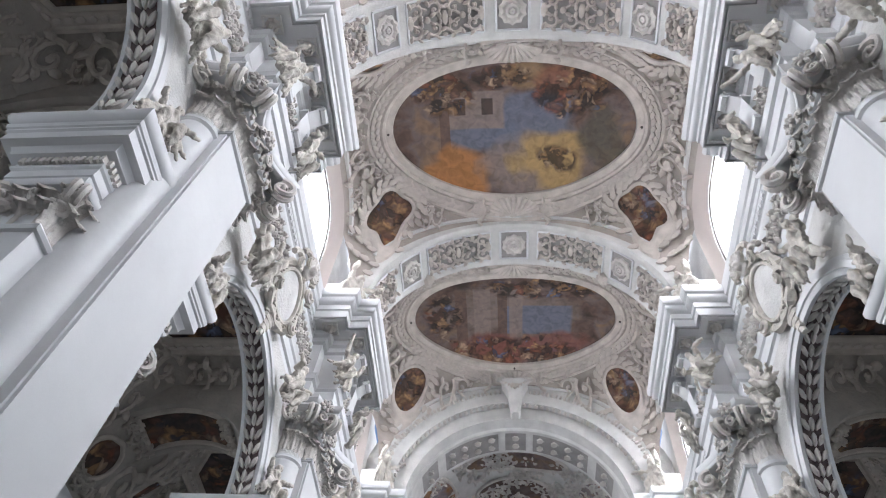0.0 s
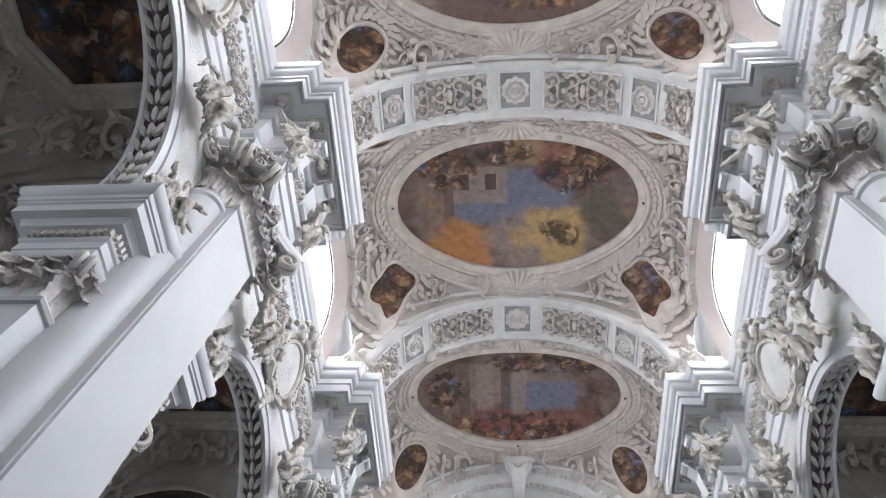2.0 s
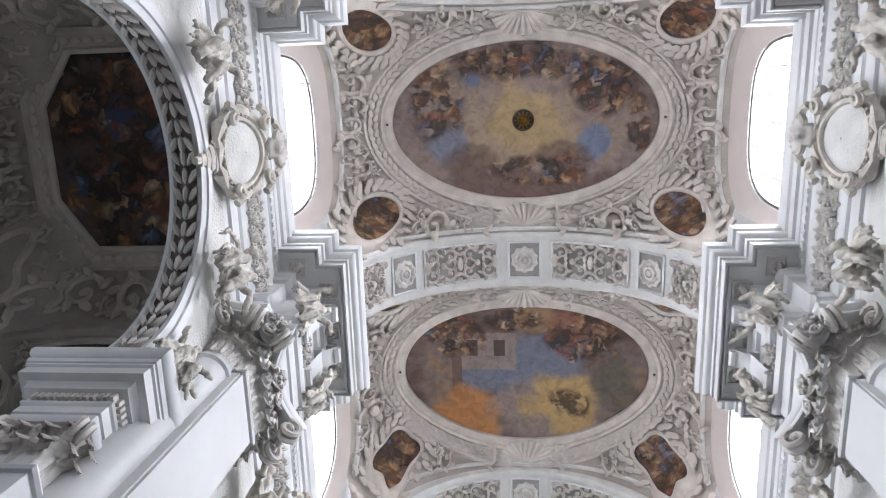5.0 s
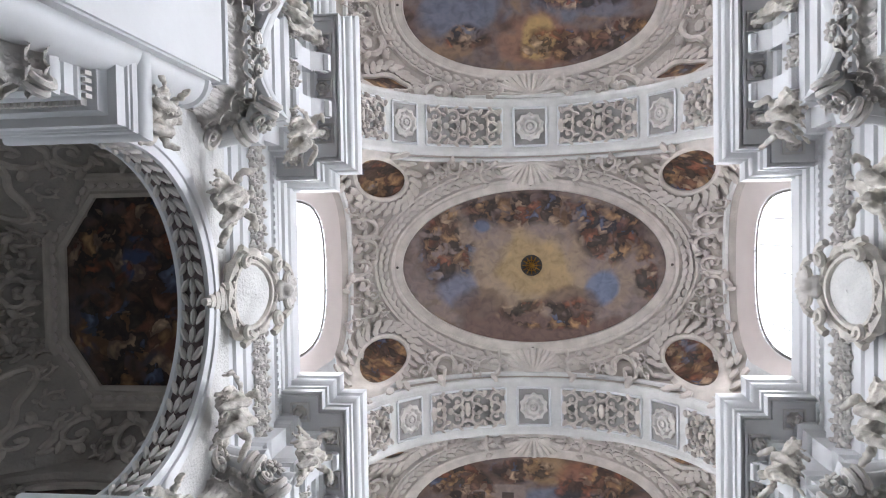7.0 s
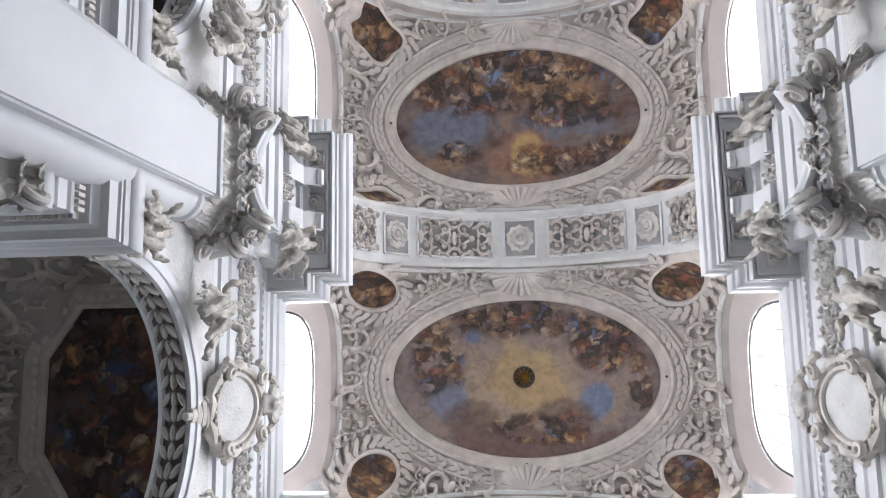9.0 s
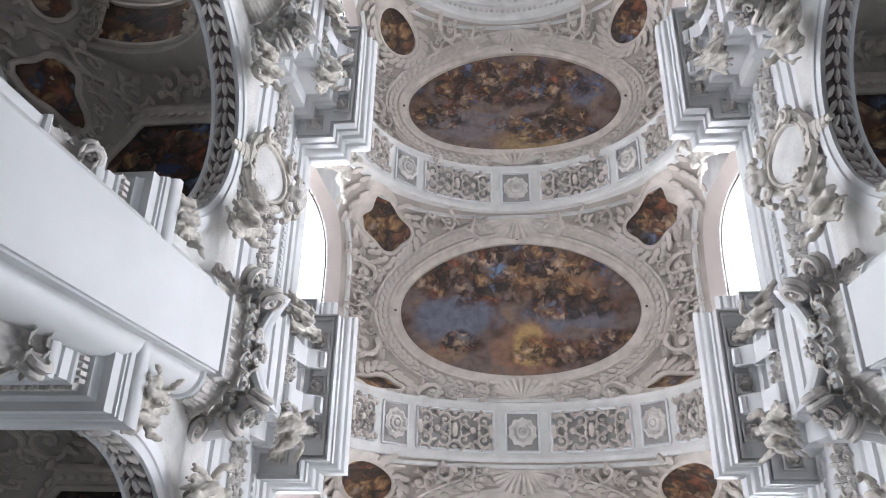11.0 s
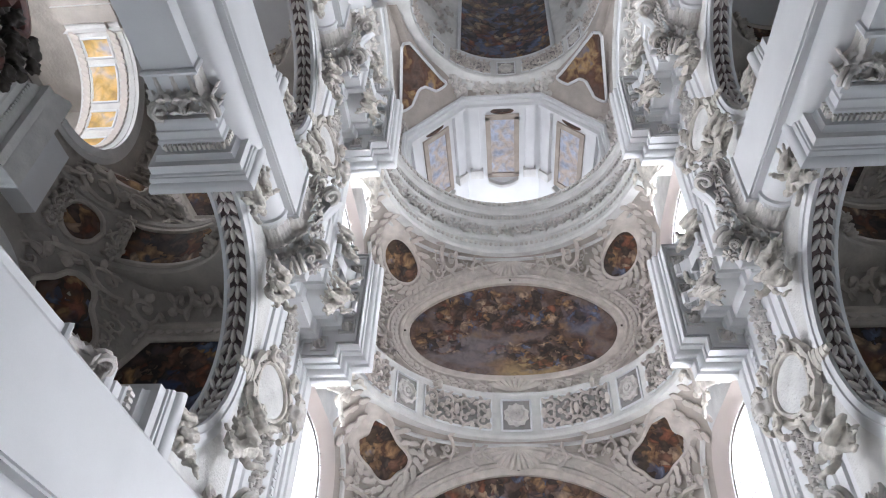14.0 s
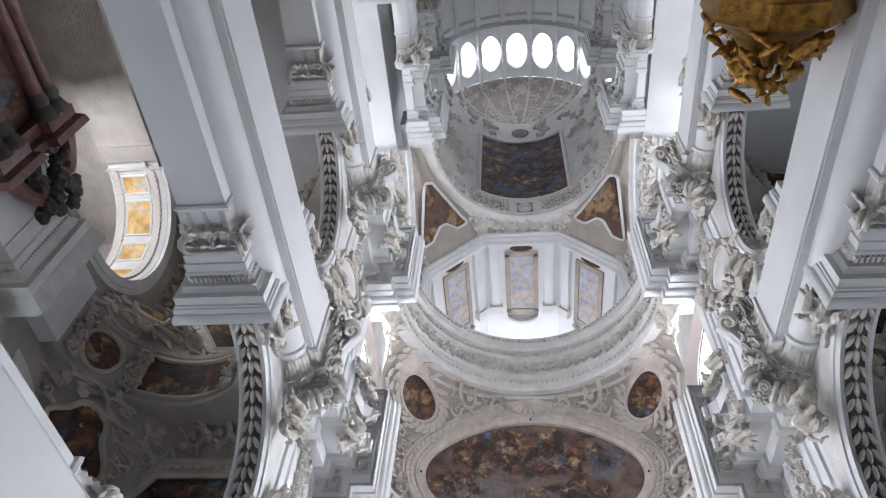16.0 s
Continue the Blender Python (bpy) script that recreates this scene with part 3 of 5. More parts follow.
def build_window():
    w = thing("window_1", "bright arched clerestory window with leaded panes", "window", "clerestory windows", "structure")
    sh = Shape()
    pts = [(-0.25, y, z) for y, z in lunette(0, 2.4, SPRING, 24.83)]
    sh.tube(pts, 0.05, 5, (1, 0, 0))
    part("window_frame", sh, BRONZE, w)
    for k in range(1, 6):
        y = -2.4 + 4.8 * k / 6
        sh = Shape().box(-0.27, -0.25, y - 0.015, y + 0.015, CORNICE, SPRING + 3.2 * (1 - abs(y / 2.4) ** 3.2) ** 0.31)
        part("glazing_bar", sh, BRONZE, w)
    for s in (-1, 1):
        for k in range(7):
            a = math.pi * (k + 0.5) / 14
            y, z = 2.38 * math.cos(a) ** 0.62 * s, SPRING + 3.3 * math.sin(a) ** 0.62
            part("bird_wire_hook", Shape().tube([(-0.2, y, z), (-0.12, y - 0.07 * s, z - 0.1)], 0.015, 4), BRONZE, w)
    return w


built = {}
for i, yb in enumerate(BAYS):
    L = round(PIERS[i] - PIERS[i + 1], 2)
    for s in (-1, 1):
        if L not in built:
            built[L] = build_arcade(L)
            built[L].matrix_world = side_pose(s, yb)
        else:
            copy_thing(built[L], side_pose(s, yb))
win = build_window()
win.matrix_world = side_pose(-1, BAYS[0])
for i, yb in enumerate(BAYS):
    for s in (-1, 1):
        if (i, s) != (0, -1):
            copy_thing(win, side_pose(s, yb)).name = "window_%d" % (2 * i + (s + 3) // 2)
        window_light((s * 10.2, yb, 24.0), (s * 2, yb, 19), 5.0, 5.2, WINDOW_W * (1.1 if s > 0 else 0.8))


LEAF = Shape()
LEAF.blob((0, 0, 0.03), (0.2, 0, 0), (0, 0.085, 0), (0, 0, 0.06), 6, 2)
LEAF.v = [(x, y * (1.3 - 2.2 * x), z + 0.12 * max(0.0, x)) for x, y, z in LEAF.v]
leaf_mesh = None


def put_leaf(parent, p, d, nn, k=1.0):
    """One stucco leaf at p (in the parent's space), pointing along d, standing off along nn."""
    global leaf_mesh
    if leaf_mesh is None:
        o = part("leaf", LEAF, WARM, parent)
        leaf_mesh = o.data
    else:
        o = new("leaf", leaf_mesh)
        o.parent = parent
    d, nn = Vector(d).normalized(), Vector(nn).normalized()
    e = nn.cross(d).normalized()
    d = e.cross(nn)
    m = Matrix((d, e, nn)).transposed().to_4x4() @ Matrix.Scale(k, 4)
    m.translation = Vector(p)
    o.matrix_basis = m


# ---- vaults ----
def on_vault(x, y, lift=0.0):
    """A point of the vault over (x, y), lifted off towards the room."""
    p = Vector((x, y, vault_z(x, y)))
    return tuple(p + vault_normal(x, y) * lift) if lift else tuple(p)


def build_vault(half, index):
    root = thing("ceiling", "shallow white sail vault with raised stucco ornament", "vault", "sail vaults", "structure")
    n, m = 160, 40
    rows = []
    for i in range(m + 1):
        row = []
        for k in range(n):
            a = 2 * math.pi * k / n
            q = min(X_CUT / max(1e-6, abs(math.cos(a))), half / max(1e-6, abs(math.sin(a))), 7.42)
            row.append(on_vault(q * i / m * math.cos(a), q * i / m * math.sin(a)))
        rows.append(row)
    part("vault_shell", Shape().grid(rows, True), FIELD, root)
    for s in (-1, 1):
        ys = [3.0 * basket(k, 24)[0] for k in range(25)]
        band = part("lunette_moulding", Shape().tube([on_vault(s * 6.68, y, 0.04) for y in ys], 0.11, 6), STUCCO, root)
        for y in ys[1:-1]:
            q = Vector(on_vault(s * 6.3, y * 1.03, 0.03))
            put_leaf(band, q, (0.3 * s, 1 if y > 0 else -1, 0.2), vault_normal(s * 6.3, y), 1.2)
        edge = [on_vault(x, s * (half - 0.12), 0.02) for x in [5.7 * math.sin(math.pi * (k / 40 - 0.5)) for k in range(41)]]
        part("arch_edge_moulding", Shape().tube(edge, 0.09, 6), STUCCO, root)
    return root


def beside(cx, cy, du, dv):
    """A step from (cx, cy) in the plan, shortened where the vault falls away."""
    r = math.hypot(cx, cy)
    if r < 0.1:
        return cx + du, cy + dv
    ex, ey = cx / r, cy / r
    k = abs(vault_normal(cx, cy).z) ** 0.3
    ra, ta = (du * ex + dv * ey) * k, dv * ex - du * ey
    return cx + ra * ex - ta * ey, cy + ra * ey + ta * ex


def oval_ring(cx, cy, a, b, prof, n=72, wob=0.0):
    rows = []
    for k in range(n):
        t = 2 * math.pi * k / n
        w = 1 + wob * math.cos(4 * t)
        rows.append([on_vault(*beside(cx, cy, (a + d) * w * math.cos(t), (b + d) * w * math.sin(t)), l) for d, l in prof])
    rows.append(rows[0])
    return Shape().grid(rows)


def oval_patch(cx, cy, a, b, lift, n=72, m=10, wob=0.0):
    rows = []
    for i in range(m + 1):
        row = []
        for k in range(n):
            t = 2 * math.pi * k / n
            w = (1 + wob * math.cos(4 * t)) * i / m
            row.append(on_vault(*beside(cx, cy, a * w * math.cos(t), b * w * math.sin(t)), lift))
        rows.append(row)
    return Shape().grid(rows, True)


BROWN, OCHRE, BLUE, RUST, DARK, GREYB = (0.14, 0.09, 0.07), (0.36, 0.23, 0.11), (0.12, 0.145, 0.23), (0.27, 0.11, 0.06), (0.06, 0.04, 0.035), (0.19, 0.165, 0.175)
GLOW, SKY, ORANGE, MARO, STONE = (0.42, 0.28, 0.12), (0.15, 0.165, 0.225), (0.40, 0.18, 0.06), (0.22, 0.08, 0.06), (0.25, 0.20, 0.18)
MAUVE = [(0.36, (0.11, 0.08, 0.075)), (0.45, (0.19, 0.14, 0.125)), (0.53, (0.24, 0.19, 0.18)), (0.62, (0.29, 0.22, 0.17))]
BASE = [(0.36, DARK), (0.45, BROWN), (0.53, (0.17, 0.13, 0.125)), (0.62, (0.23, 0.15, 0.10))]
FRESCO = [
    painting("fresco_temple", BASE, 1, 1.0, [(-0.1, -0.1, 0.75, 0.5, STONE, 0.6), (0.25, 0.1, 0.35, 0.3, SKY, 0.9, 1), (-0.55, 0.0, 0.06, 0.55, BROWN, 0.9, 1), (-0.33, 0.0, 0.09, 0.6, STONE, 0.9, 1), (-0.12, -0.05, 0.05, 0.5, BROWN, 0.9, 1), (0.02, -0.05, 0.07, 0.6, STONE, 0.9, 1),
             (-0.15, 0.65, 0.45, 0.3, MARO, 0.9), (0.5, 0.6, 0.3, 0.25, MARO, 0.7)], [(0.3, -0.6, 0.6, 0.25), (0.0, 0.7, 0.7, 0.3), (-0.75, 0.0, 0.2, 0.5)]),
    painting("fresco_apparition", BASE, 2, 1.0, [(0.15, -0.1, 0.4, 0.5, SKY, 0.9), (-0.3, 0.1, 0.3, 0.3, SKY, 0.9), (-0.35, -0.25, 0.28, 0.3, STONE, 0.95, 1), (-0.46, -0.3, 0.05, 0.13, DARK, 0.9, 1), (-0.22, -0.3, 0.05, 0.13, DARK, 0.9, 1), (-0.6, 0.0, 0.045, 0.5, BROWN, 0.95, 1),
             (-0.52, 0.72, 0.34, 0.4, ORANGE, 0.95), (0.2, 0.6, 0.5, 0.45, STONE, 0.8), (0.35, 0.5, 0.34, 0.4, GLOW, 0.95), (0.78, 0.2, 0.2, 0.5, (0.10, 0.09, 0.07), 0.8), (0.1, -0.75, 0.22, 0.25, OCHRE, 0.6), (0.4, -0.7, 0.25, 0.25, RUST, 0.7)],
             [(-0.6, -0.5, 0.3, 0.35), (0.5, -0.5, 0.35, 0.4), (0.4, 0.5, 0.2, 0.2), (-0.1, -0.75, 0.3, 0.2)]),
    painting("fresco_heaven", MAUVE, 3, 1.0, [(0.0, 0.1, 0.5, 0.6, (0.36, 0.27, 0.19), 0.8), (0.0, 0.0, 0.31, 0.43, (0.40, 0.285, 0.15), 0.9), (-0.62, 0.33, 0.17, 0.28, (0.18, 0.20, 0.28), 0.8), (0.58, 0.3, 0.13, 0.24, (0.16, 0.20, 0.31), 0.9),
             (-0.45, 0.55, 0.25, 0.25, BROWN, 0.7), (0.0, 0.85, 0.8, 0.22, (0.16, 0.10, 0.085), 0.9), (0.3, 0.5, 0.25, 0.18, BROWN, 0.7), (-0.4, -0.55, 0.07, 0.1, BLUE, 0.9), (0.62, -0.55, 0.12, 0.12, BLUE, 0.9)],
             [(-0.72, -0.25, 0.24, 0.5), (0.0, -0.75, 0.7, 0.22), (0.65, -0.4, 0.25, 0.4), (0.15, 0.65, 0.4, 0.2), (0.9, 0.1, 0.1, 0.4)]),
    painting("fresco_host", BASE, 4, 1.0, [(-0.55, 0.1, 0.36, 0.35, SKY, 0.85), (0.25, 0.1, 0.2, 0.3, SKY, 0.8), (0.6, 0.1, 0.3, 0.2, SKY, 0.6), (0.1, 0.55, 0.35, 0.4, (0.24, 0.13, 0.09), 0.9), (0.08, 0.5, 0.16, 0.3, GLOW, 0.95), (-0.2, -0.62, 0.1, 0.13, (0.14, 0.22, 0.38), 0.95),
             (0.13, -0.68, 0.07, 0.1, BLUE, 0.9), (0.72, -0.68, 0.1, 0.1, BLUE, 0.9), (0.35, -0.4, 0.4, 0.2, (0.3, 0.16, 0.07), 0.7)],
             [(0.0, -0.55, 0.9, 0.42), (0.5, -0.1, 0.4, 0.3), (-0.5, 0.45, 0.2, 0.2), (0.25, 0.6, 0.35, 0.25), (0.7, 0.5, 0.25, 0.25)]),
    painting("fresco_gathering", BASE, 5, 1.1, [(-0.4, 0.3, 0.5, 0.35, GREYB, 0.85), (0.15, 0.75, 0.35, 0.35, (0.34, 0.24, 0.12), 0.9), (0.7, -0.3, 0.2, 0.3, BLUE, 0.6)], [(0.0, -0.45, 0.95, 0.45), (0.3, 0.4, 0.5, 0.4), (-0.7, 0.1, 0.3, 0.3)]),
]
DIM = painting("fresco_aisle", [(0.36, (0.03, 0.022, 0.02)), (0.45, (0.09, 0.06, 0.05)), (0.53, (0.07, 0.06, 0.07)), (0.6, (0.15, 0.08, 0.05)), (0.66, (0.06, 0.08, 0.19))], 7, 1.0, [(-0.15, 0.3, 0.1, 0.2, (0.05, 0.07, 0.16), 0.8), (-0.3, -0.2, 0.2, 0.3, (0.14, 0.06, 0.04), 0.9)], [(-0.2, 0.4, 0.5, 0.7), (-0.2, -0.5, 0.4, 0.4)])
SMALL = painting("fresco_medallion", [(0.34, DARK), (0.44, BROWN), (0.52, (0.12, 0.055, 0.035)), (0.58, OCHRE), (0.66, BLUE)], 9, 0.95, [], [(0, 0, 9, 9)])
GOLDEN = painting("fresco_golden", [(0.3, (0.3, 0.2, 0.1)), (0.45, (0.6, 0.38, 0.12)), (0.55, (0.7, 0.5, 0.25)), (0.65, (0.4, 0.45, 0.6))], 11, 1.2, [], [])
LOFT = painting("fresco_loft", [(0.36, (0.2, 0.1, 0.05)), (0.45, (0.4, 0.2, 0.08)), (0.53, (0.3, 0.28, 0.32)), (0.62, (0.5, 0.34, 0.2))], 14, 0.9, [], [(0, 0, 9, 9)])
PALE = painting("fresco_pale", [(0.3, (0.35, 0.3, 0.28)), (0.45, (0.45, 0.5, 0.62)), (0.55, (0.5, 0.42, 0.36)), (0.66, (0.3, 0.38, 0.56))], 12, 0.9, [], [])


def vault_ornament(half, seed, meds, oa, ob):
    """Dense scrolls, leaves and garlands in the field between the oval and the arches, mirrored about the long axis."""
    r = random.Random(seed)
    sh = Shape()
    spots = []
    tries = 0
    while tries < 16000 and len(spots) < 300:
        tries += 1
        x, y = r.uniform(0.35, X_CUT - 0.15), r.uniform(-half + 0.22, half - 0.22)
        rad = r.choice((0.72, 0.6, 0.5)) if tries < 2500 else r.choice((0.46, 0.38, 0.32)) if tries < 7000 else r.choice((0.26, 0.2))
        if x * x + y * y > 7.1 ** 2 or x + rad > X_CUT:
            continue
        if (x / (oa + 1.02 + 0.85 * rad)) ** 2 + (y / (ob + 1.02 + 0.85 * rad)) ** 2 < 1:
            continue
        if any((x - mx) ** 2 + (y - my) ** 2 < (mr + 0.5 + rad) ** 2 for mx, my, mr in meds):
            continue
        if any((x - a) ** 2 + (y - b) ** 2 < (0.84 * (rad + c)) ** 2 for a, b, c in spots):
            continue
        spots.append((x, y, rad))
    for x, y, rad in spots:
        turn, ang = r.choice((-1, 1)), r.uniform(0, 6.3)
        for s in (1, -1):
            scroll(sh, lambda u, v, l: on_vault(s * u, v, l * 2.8), x, y, rad, turn, ang)
    # shell and volutes over each end of the short axis
    for sy in (-1, 1):
        yc = sy * (half - 0.32)
        for k in range(-5, 6):
            a = k * 0.27
            p, q = Vector(on_vault(0.25 * math.sin(a), yc + sy * 0.1, 0.1)), Vector(on_vault(1.1 * math.sin(a), yc - sy * 0.62 * math.cos(a), 0.2))
            sh.tube([p, (p + q) / 2, q], [0.04, 0.09, 0.12], 6)
        for s in (-1, 1):
            scroll(sh, lambda u, v, l: on_vault(s * u, v, l * 2.4), 1.55, yc - sy * 0.12, 0.42, sy, 1.5)
    return sh


MEDS = [[(5.3, 3.15, 0.85, 0.0), (5.3, -3.3, 0.75, 0.0)], [(5.3, 3.15, 0.9, 0.13), (5.25, -3.45, 0.8, 0.12)], [(5.5, 3.3, 0.88, 0.0), (5.45, -3.35, 0.88, 0.0)],
        [(5.35, -3.15, 0.92, 0.13), (5.25, 3.45, 0.8, 0.12)], [(5.35, -3.15, 0.85, 0.0), (5.3, 3.4, 0.75, 0.0)]]
OVALS = [(4.95, 2.75), (5.05, 2.95), (5.08, 2.97), (4.9, 2.83), (4.95, 2.7)]
for i, yb in enumerate(BAYS):
    half = (PIERS[i] - PIERS[i + 1]) / 2 - HALF_ARCH
    vault = build_vault(half, i)
    vault.matrix_world = pose(0, yb, 0)
    OA, OB = OVALS[i]
    pic = thing("ceiling_painting", "darkened oval ceiling fresco in a white moulded frame", "fresco", "oval frescoes", m=pose(0, yb, 0))
    part("canvas", oval_patch(0, 0, OA, OB, 0.03), FRESCO[i], pic, "brown, ochre and blue painted clouds and crowds")
    fr = part("frame", oval_ring(0, 0, OA, OB, [(-0.02, 0.0), (-0.02, 0.1), (0.04, 0.2), (0.1, 0.16), (0.3, 0.1), (0.36, 0.2), (0.46, 0.2), (0.5, 0.1), (0.52, 0.03), (0.9, 0.03), (0.92, 0.12), (1.0, 0.14), (1.05, 0.0)]), WARM, pic)
    n = 78
    for k in range(2 * n):
        t, side = 2 * math.pi * (k // 2 + 0.5 * (k % 2)) / n, 1 if k % 2 else -1
        e = 0.71 + 0.1 * side
        p = Vector(on_vault((OA + e) * math.cos(t), (OB + e) * math.sin(t), 0.07))
        nn = vault_normal(p.x, p.y)
        tg = Vector((-(OA + e) * math.sin(t), (OB + e) * math.cos(t), 0))
        o = Vector((math.cos(t) / OA, math.sin(t) / OB, 0)).normalized()
        put_leaf(fr, p, tg.normalized() + o * 0.5 * side, nn, 1.05)
    if i == 2:
        g = thing("ceiling_grille", "round dark bronze grille in the vault crown", "grille", m=pose(0, yb, 0))
        part("rim", oval_ring(0, 0, 0.36, 0.36, [(0, 0.04), (0.0, 0.1), (0.06, 0.1), (0.06, 0.04)], 24), BRONZE, g)
        # Flat dark disc: the opening's inner shade is put into its colour.
        part("dark_hole_disc", oval_patch(0, 0, 0.36, 0.36, 0.045, 24, 2), BRONZE, g)
        for k in range(6):
            t = k * math.pi / 6
            part("grille_bar", Shape().tube([on_vault(0.36 * math.cos(t), 0.36 * math.sin(t), 0.07), on_vault(0, 0, 0.09), on_vault(-0.36 * math.cos(t), -0.36 * math.sin(t), 0.07)], 0.02, 4), GOLD, g)
        part("grille_ring", oval_ring(0, 0, 0.2, 0.2, [(0, 0.06), (0, 0.1), (0.03, 0.1), (0.03, 0.06)], 20), GOLD, g)
    for t in (0, 1, 2, 3):
        a = t * math.pi / 2
        p = on_vault((OA + 0.2) * math.cos(a), (OB + 0.2) * math.sin(a), 0.14)
        hk = thing("lamp_hook", "tiny dark iron hook set in the oval frame", "hook", "frame hooks", m=pose(p[0], yb + p[1], p[2]))
        part("hook_eye", Shape().lathe([(0.01, -0.09), (0.05, -0.05), (0.05, 0.0), (0.02, 0.06)], (0, 0, 0), 8), BRONZE, hk)
    meds = []
    for mx, my, mr, lobed in MEDS[i]:
        meds.append((mx, my, mr))
        for sx in (-1, 1):
            med = thing("medallion_painting", "small dark fresco in a stucco wreath", "fresco", "corner medallions", m=pose(0, yb, 0))
            ry = mr * (0.74 if mr > 0.81 else 0.5)
            part("canvas", oval_patch(sx * mx, my, mr, ry, 0.03, 40, 4, lobed), SMALL, med)
            part("wreath", oval_ring(sx * mx, my, mr, ry, [(0, 0), (0, 0.1), (0.06, 0.15), (0.14, 0.15), (0.2, 0.08), (0.26, 0)], 40, lobed), WARM, med)
            for k in range(44):
                t, e = 2 * math.pi * (k // 2 + 0.5 * (k % 2)) / 22, 0.34 + 0.22 * (k % 2)
                w = 1 + lobed * math.cos(4 * t)
                p = Vector(on_vault(*beside(sx * mx, my, (mr + e) * w * math.cos(t), (ry + e) * w * math.sin(t)), 0.1))
                if abs(p.x) < X_CUT and abs(p.y) < half:
                    put_leaf(med, p, (-math.sin(t) + 0.6 * math.cos(t), math.cos(t) + 0.6 * math.sin(t), 0), vault_normal(p.x, p.y), 1.35)
    orn = part("stucco_scrollwork", vault_ornament(half, 10 + i, meds, OA, OB), WARM)
    orn.matrix_world = pose(0, yb, 0)
    tagged(orn, "dense white acanthus scrolls in raised stucco", "stucco ornament", kind="stuff")

# ---- transverse arches ----
def on_arch(t, y, lift=0.0):
    """t: angle from the crown."""
    r = R_ARCH - lift
    return (r * math.sin(t), y, SPRING + r * math.cos(t))


def build_arch():
    root = thing("transverse_arch", "broad white arch band with coffered stucco panels", "arch", "transverse arches", "structure")
    sh = Shape()
    prof = [(-HALF_ARCH, -0.5), (-HALF_ARCH, 0.0), (-0.95, 0.04), (-0.9, 0.04), (-0.82, 0.0), (0.82, 0.0), (0.9, 0.04), (0.95, 0.04), (HALF_ARCH, 0.0), (HALF_ARCH, -0.5)]
    rows = [[on_arch(math.pi * (k / 64 - 0.5), y, l) for y, l in prof] for k in range(65)]
    part("arch_band", sh.grid(rows), STUCCO, root)
    sh = Shape()
    for s in (-1, 1):
        sh.box(s * R_ARCH, s * 7.3, -HALF_ARCH, HALF_ARCH, CORNICE, SPRING)
    part("arch_stilt", sh, PLASTER, root)
    panels = [(-6, 6)]
    for s in (-1, 1):
        for a, b in ((10.5, 40), (44, 55), (59, 84)):
            panels.append((s * a, s * b) if s > 0 else (-b, -a))
    for a, b in panels:
        a, b = radians(a), radians(b)
        n = max(2, int((b - a) * 20))
        sh = Shape()
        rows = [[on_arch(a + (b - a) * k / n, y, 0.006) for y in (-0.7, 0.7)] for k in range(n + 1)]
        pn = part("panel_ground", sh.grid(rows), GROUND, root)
        sh = Shape()
        for y0 in (-0.7, 0.7):
            sh.tube([on_arch(a + (b - a) * k / n, y0, 0.03) for k in range(n + 1)], 0.05, 4)
        for t in (a, b):
            sh.tube([on_arch(t, -0.7, 0.03), on_arch(t, 0.7, 0.03)], 0.05, 4)
        part("panel_moulding", sh, PLASTER, pn)
        mid, size = (a + b) / 2, (b - a) * R_ARCH
        sh = Shape()

        def put(u, v, lift):
            return Vector(on_arch(mid + u / R_ARCH, v, lift))
        if size < 1.6:
            rows = [[put(r * (1 + 0.16 * (k % 2)) * math.cos(k * math.pi / 10), r * (1 + 0.16 * (k % 2)) * math.sin(k * math.pi / 10), l) for k in range(20)]
                    for r, l in ((0.47, 0.0), (0.46, 0.1), (0.36, 0.16), (0.28, 0.07), (0.25, 0.07), (0.22, 0.15), (0.15, 0.17), (0.11, 0.1), (0.09, 0.18), (0.02, 0.2))]
            sh.grid(rows, True)
            part("rosette", sh, RELIEF, pn)
        else:
            k = max(2, int(size / 0.62))
            for q in range(k):
                c = -size / 2 + (q + 0.5) * size / k
                for w in (-1, 1):
                    scroll(sh, put, c, w * 0.33, 0.3, w * (1 if c > 0 else -1), (0.4 if c > 0 else 2.7) * w)
            for q in range(k + 1):
                c = put(-size / 2 + 0.1 + (size - 0.2) * q / k, 0, 0.06)
                nn = (put(0, 0, 0.1) - put(0, 0, 0)).normalized()
                sh.blob(c, (0, 0.3 if q % 2 == 0 else 0.14, 0), Vector((0, 1, 0)).cross(nn) * 0.13, nn * 0.12, 7, 2)
                for w in (-0.6, 0.6):
                    c = put(-size / 2 + 0.1 + (size - 0.2) * q / k, w, 0.04)
                    sh.blob(c, (0, 0.08, 0), Vector((0, 1, 0)).cross(nn) * 0.12, nn * 0.08, 6, 2)
            part("scrollwork", sh, WARM, pn)
    return root


arch = build_arch()
arch.matrix_world = pose(0, PIERS[1], 0)
for y in PIERS[2:5]:
    copy_thing(arch, pose(0, y, 0))

# ---- aisles ----
CROSS = painting("fresco_cross_arch", [(0.3, (0.02, 0.02, 0.05)), (0.45, (0.06, 0.05, 0.05)), (0.53, (0.16, 0.08, 0.04)), (0.62, (0.30, 0.17, 0.05)), (0.72, (0.08, 0.06, 0.12))], 15, 0.9, [], [(0, 0, 3, 3)])
AX = 10.6


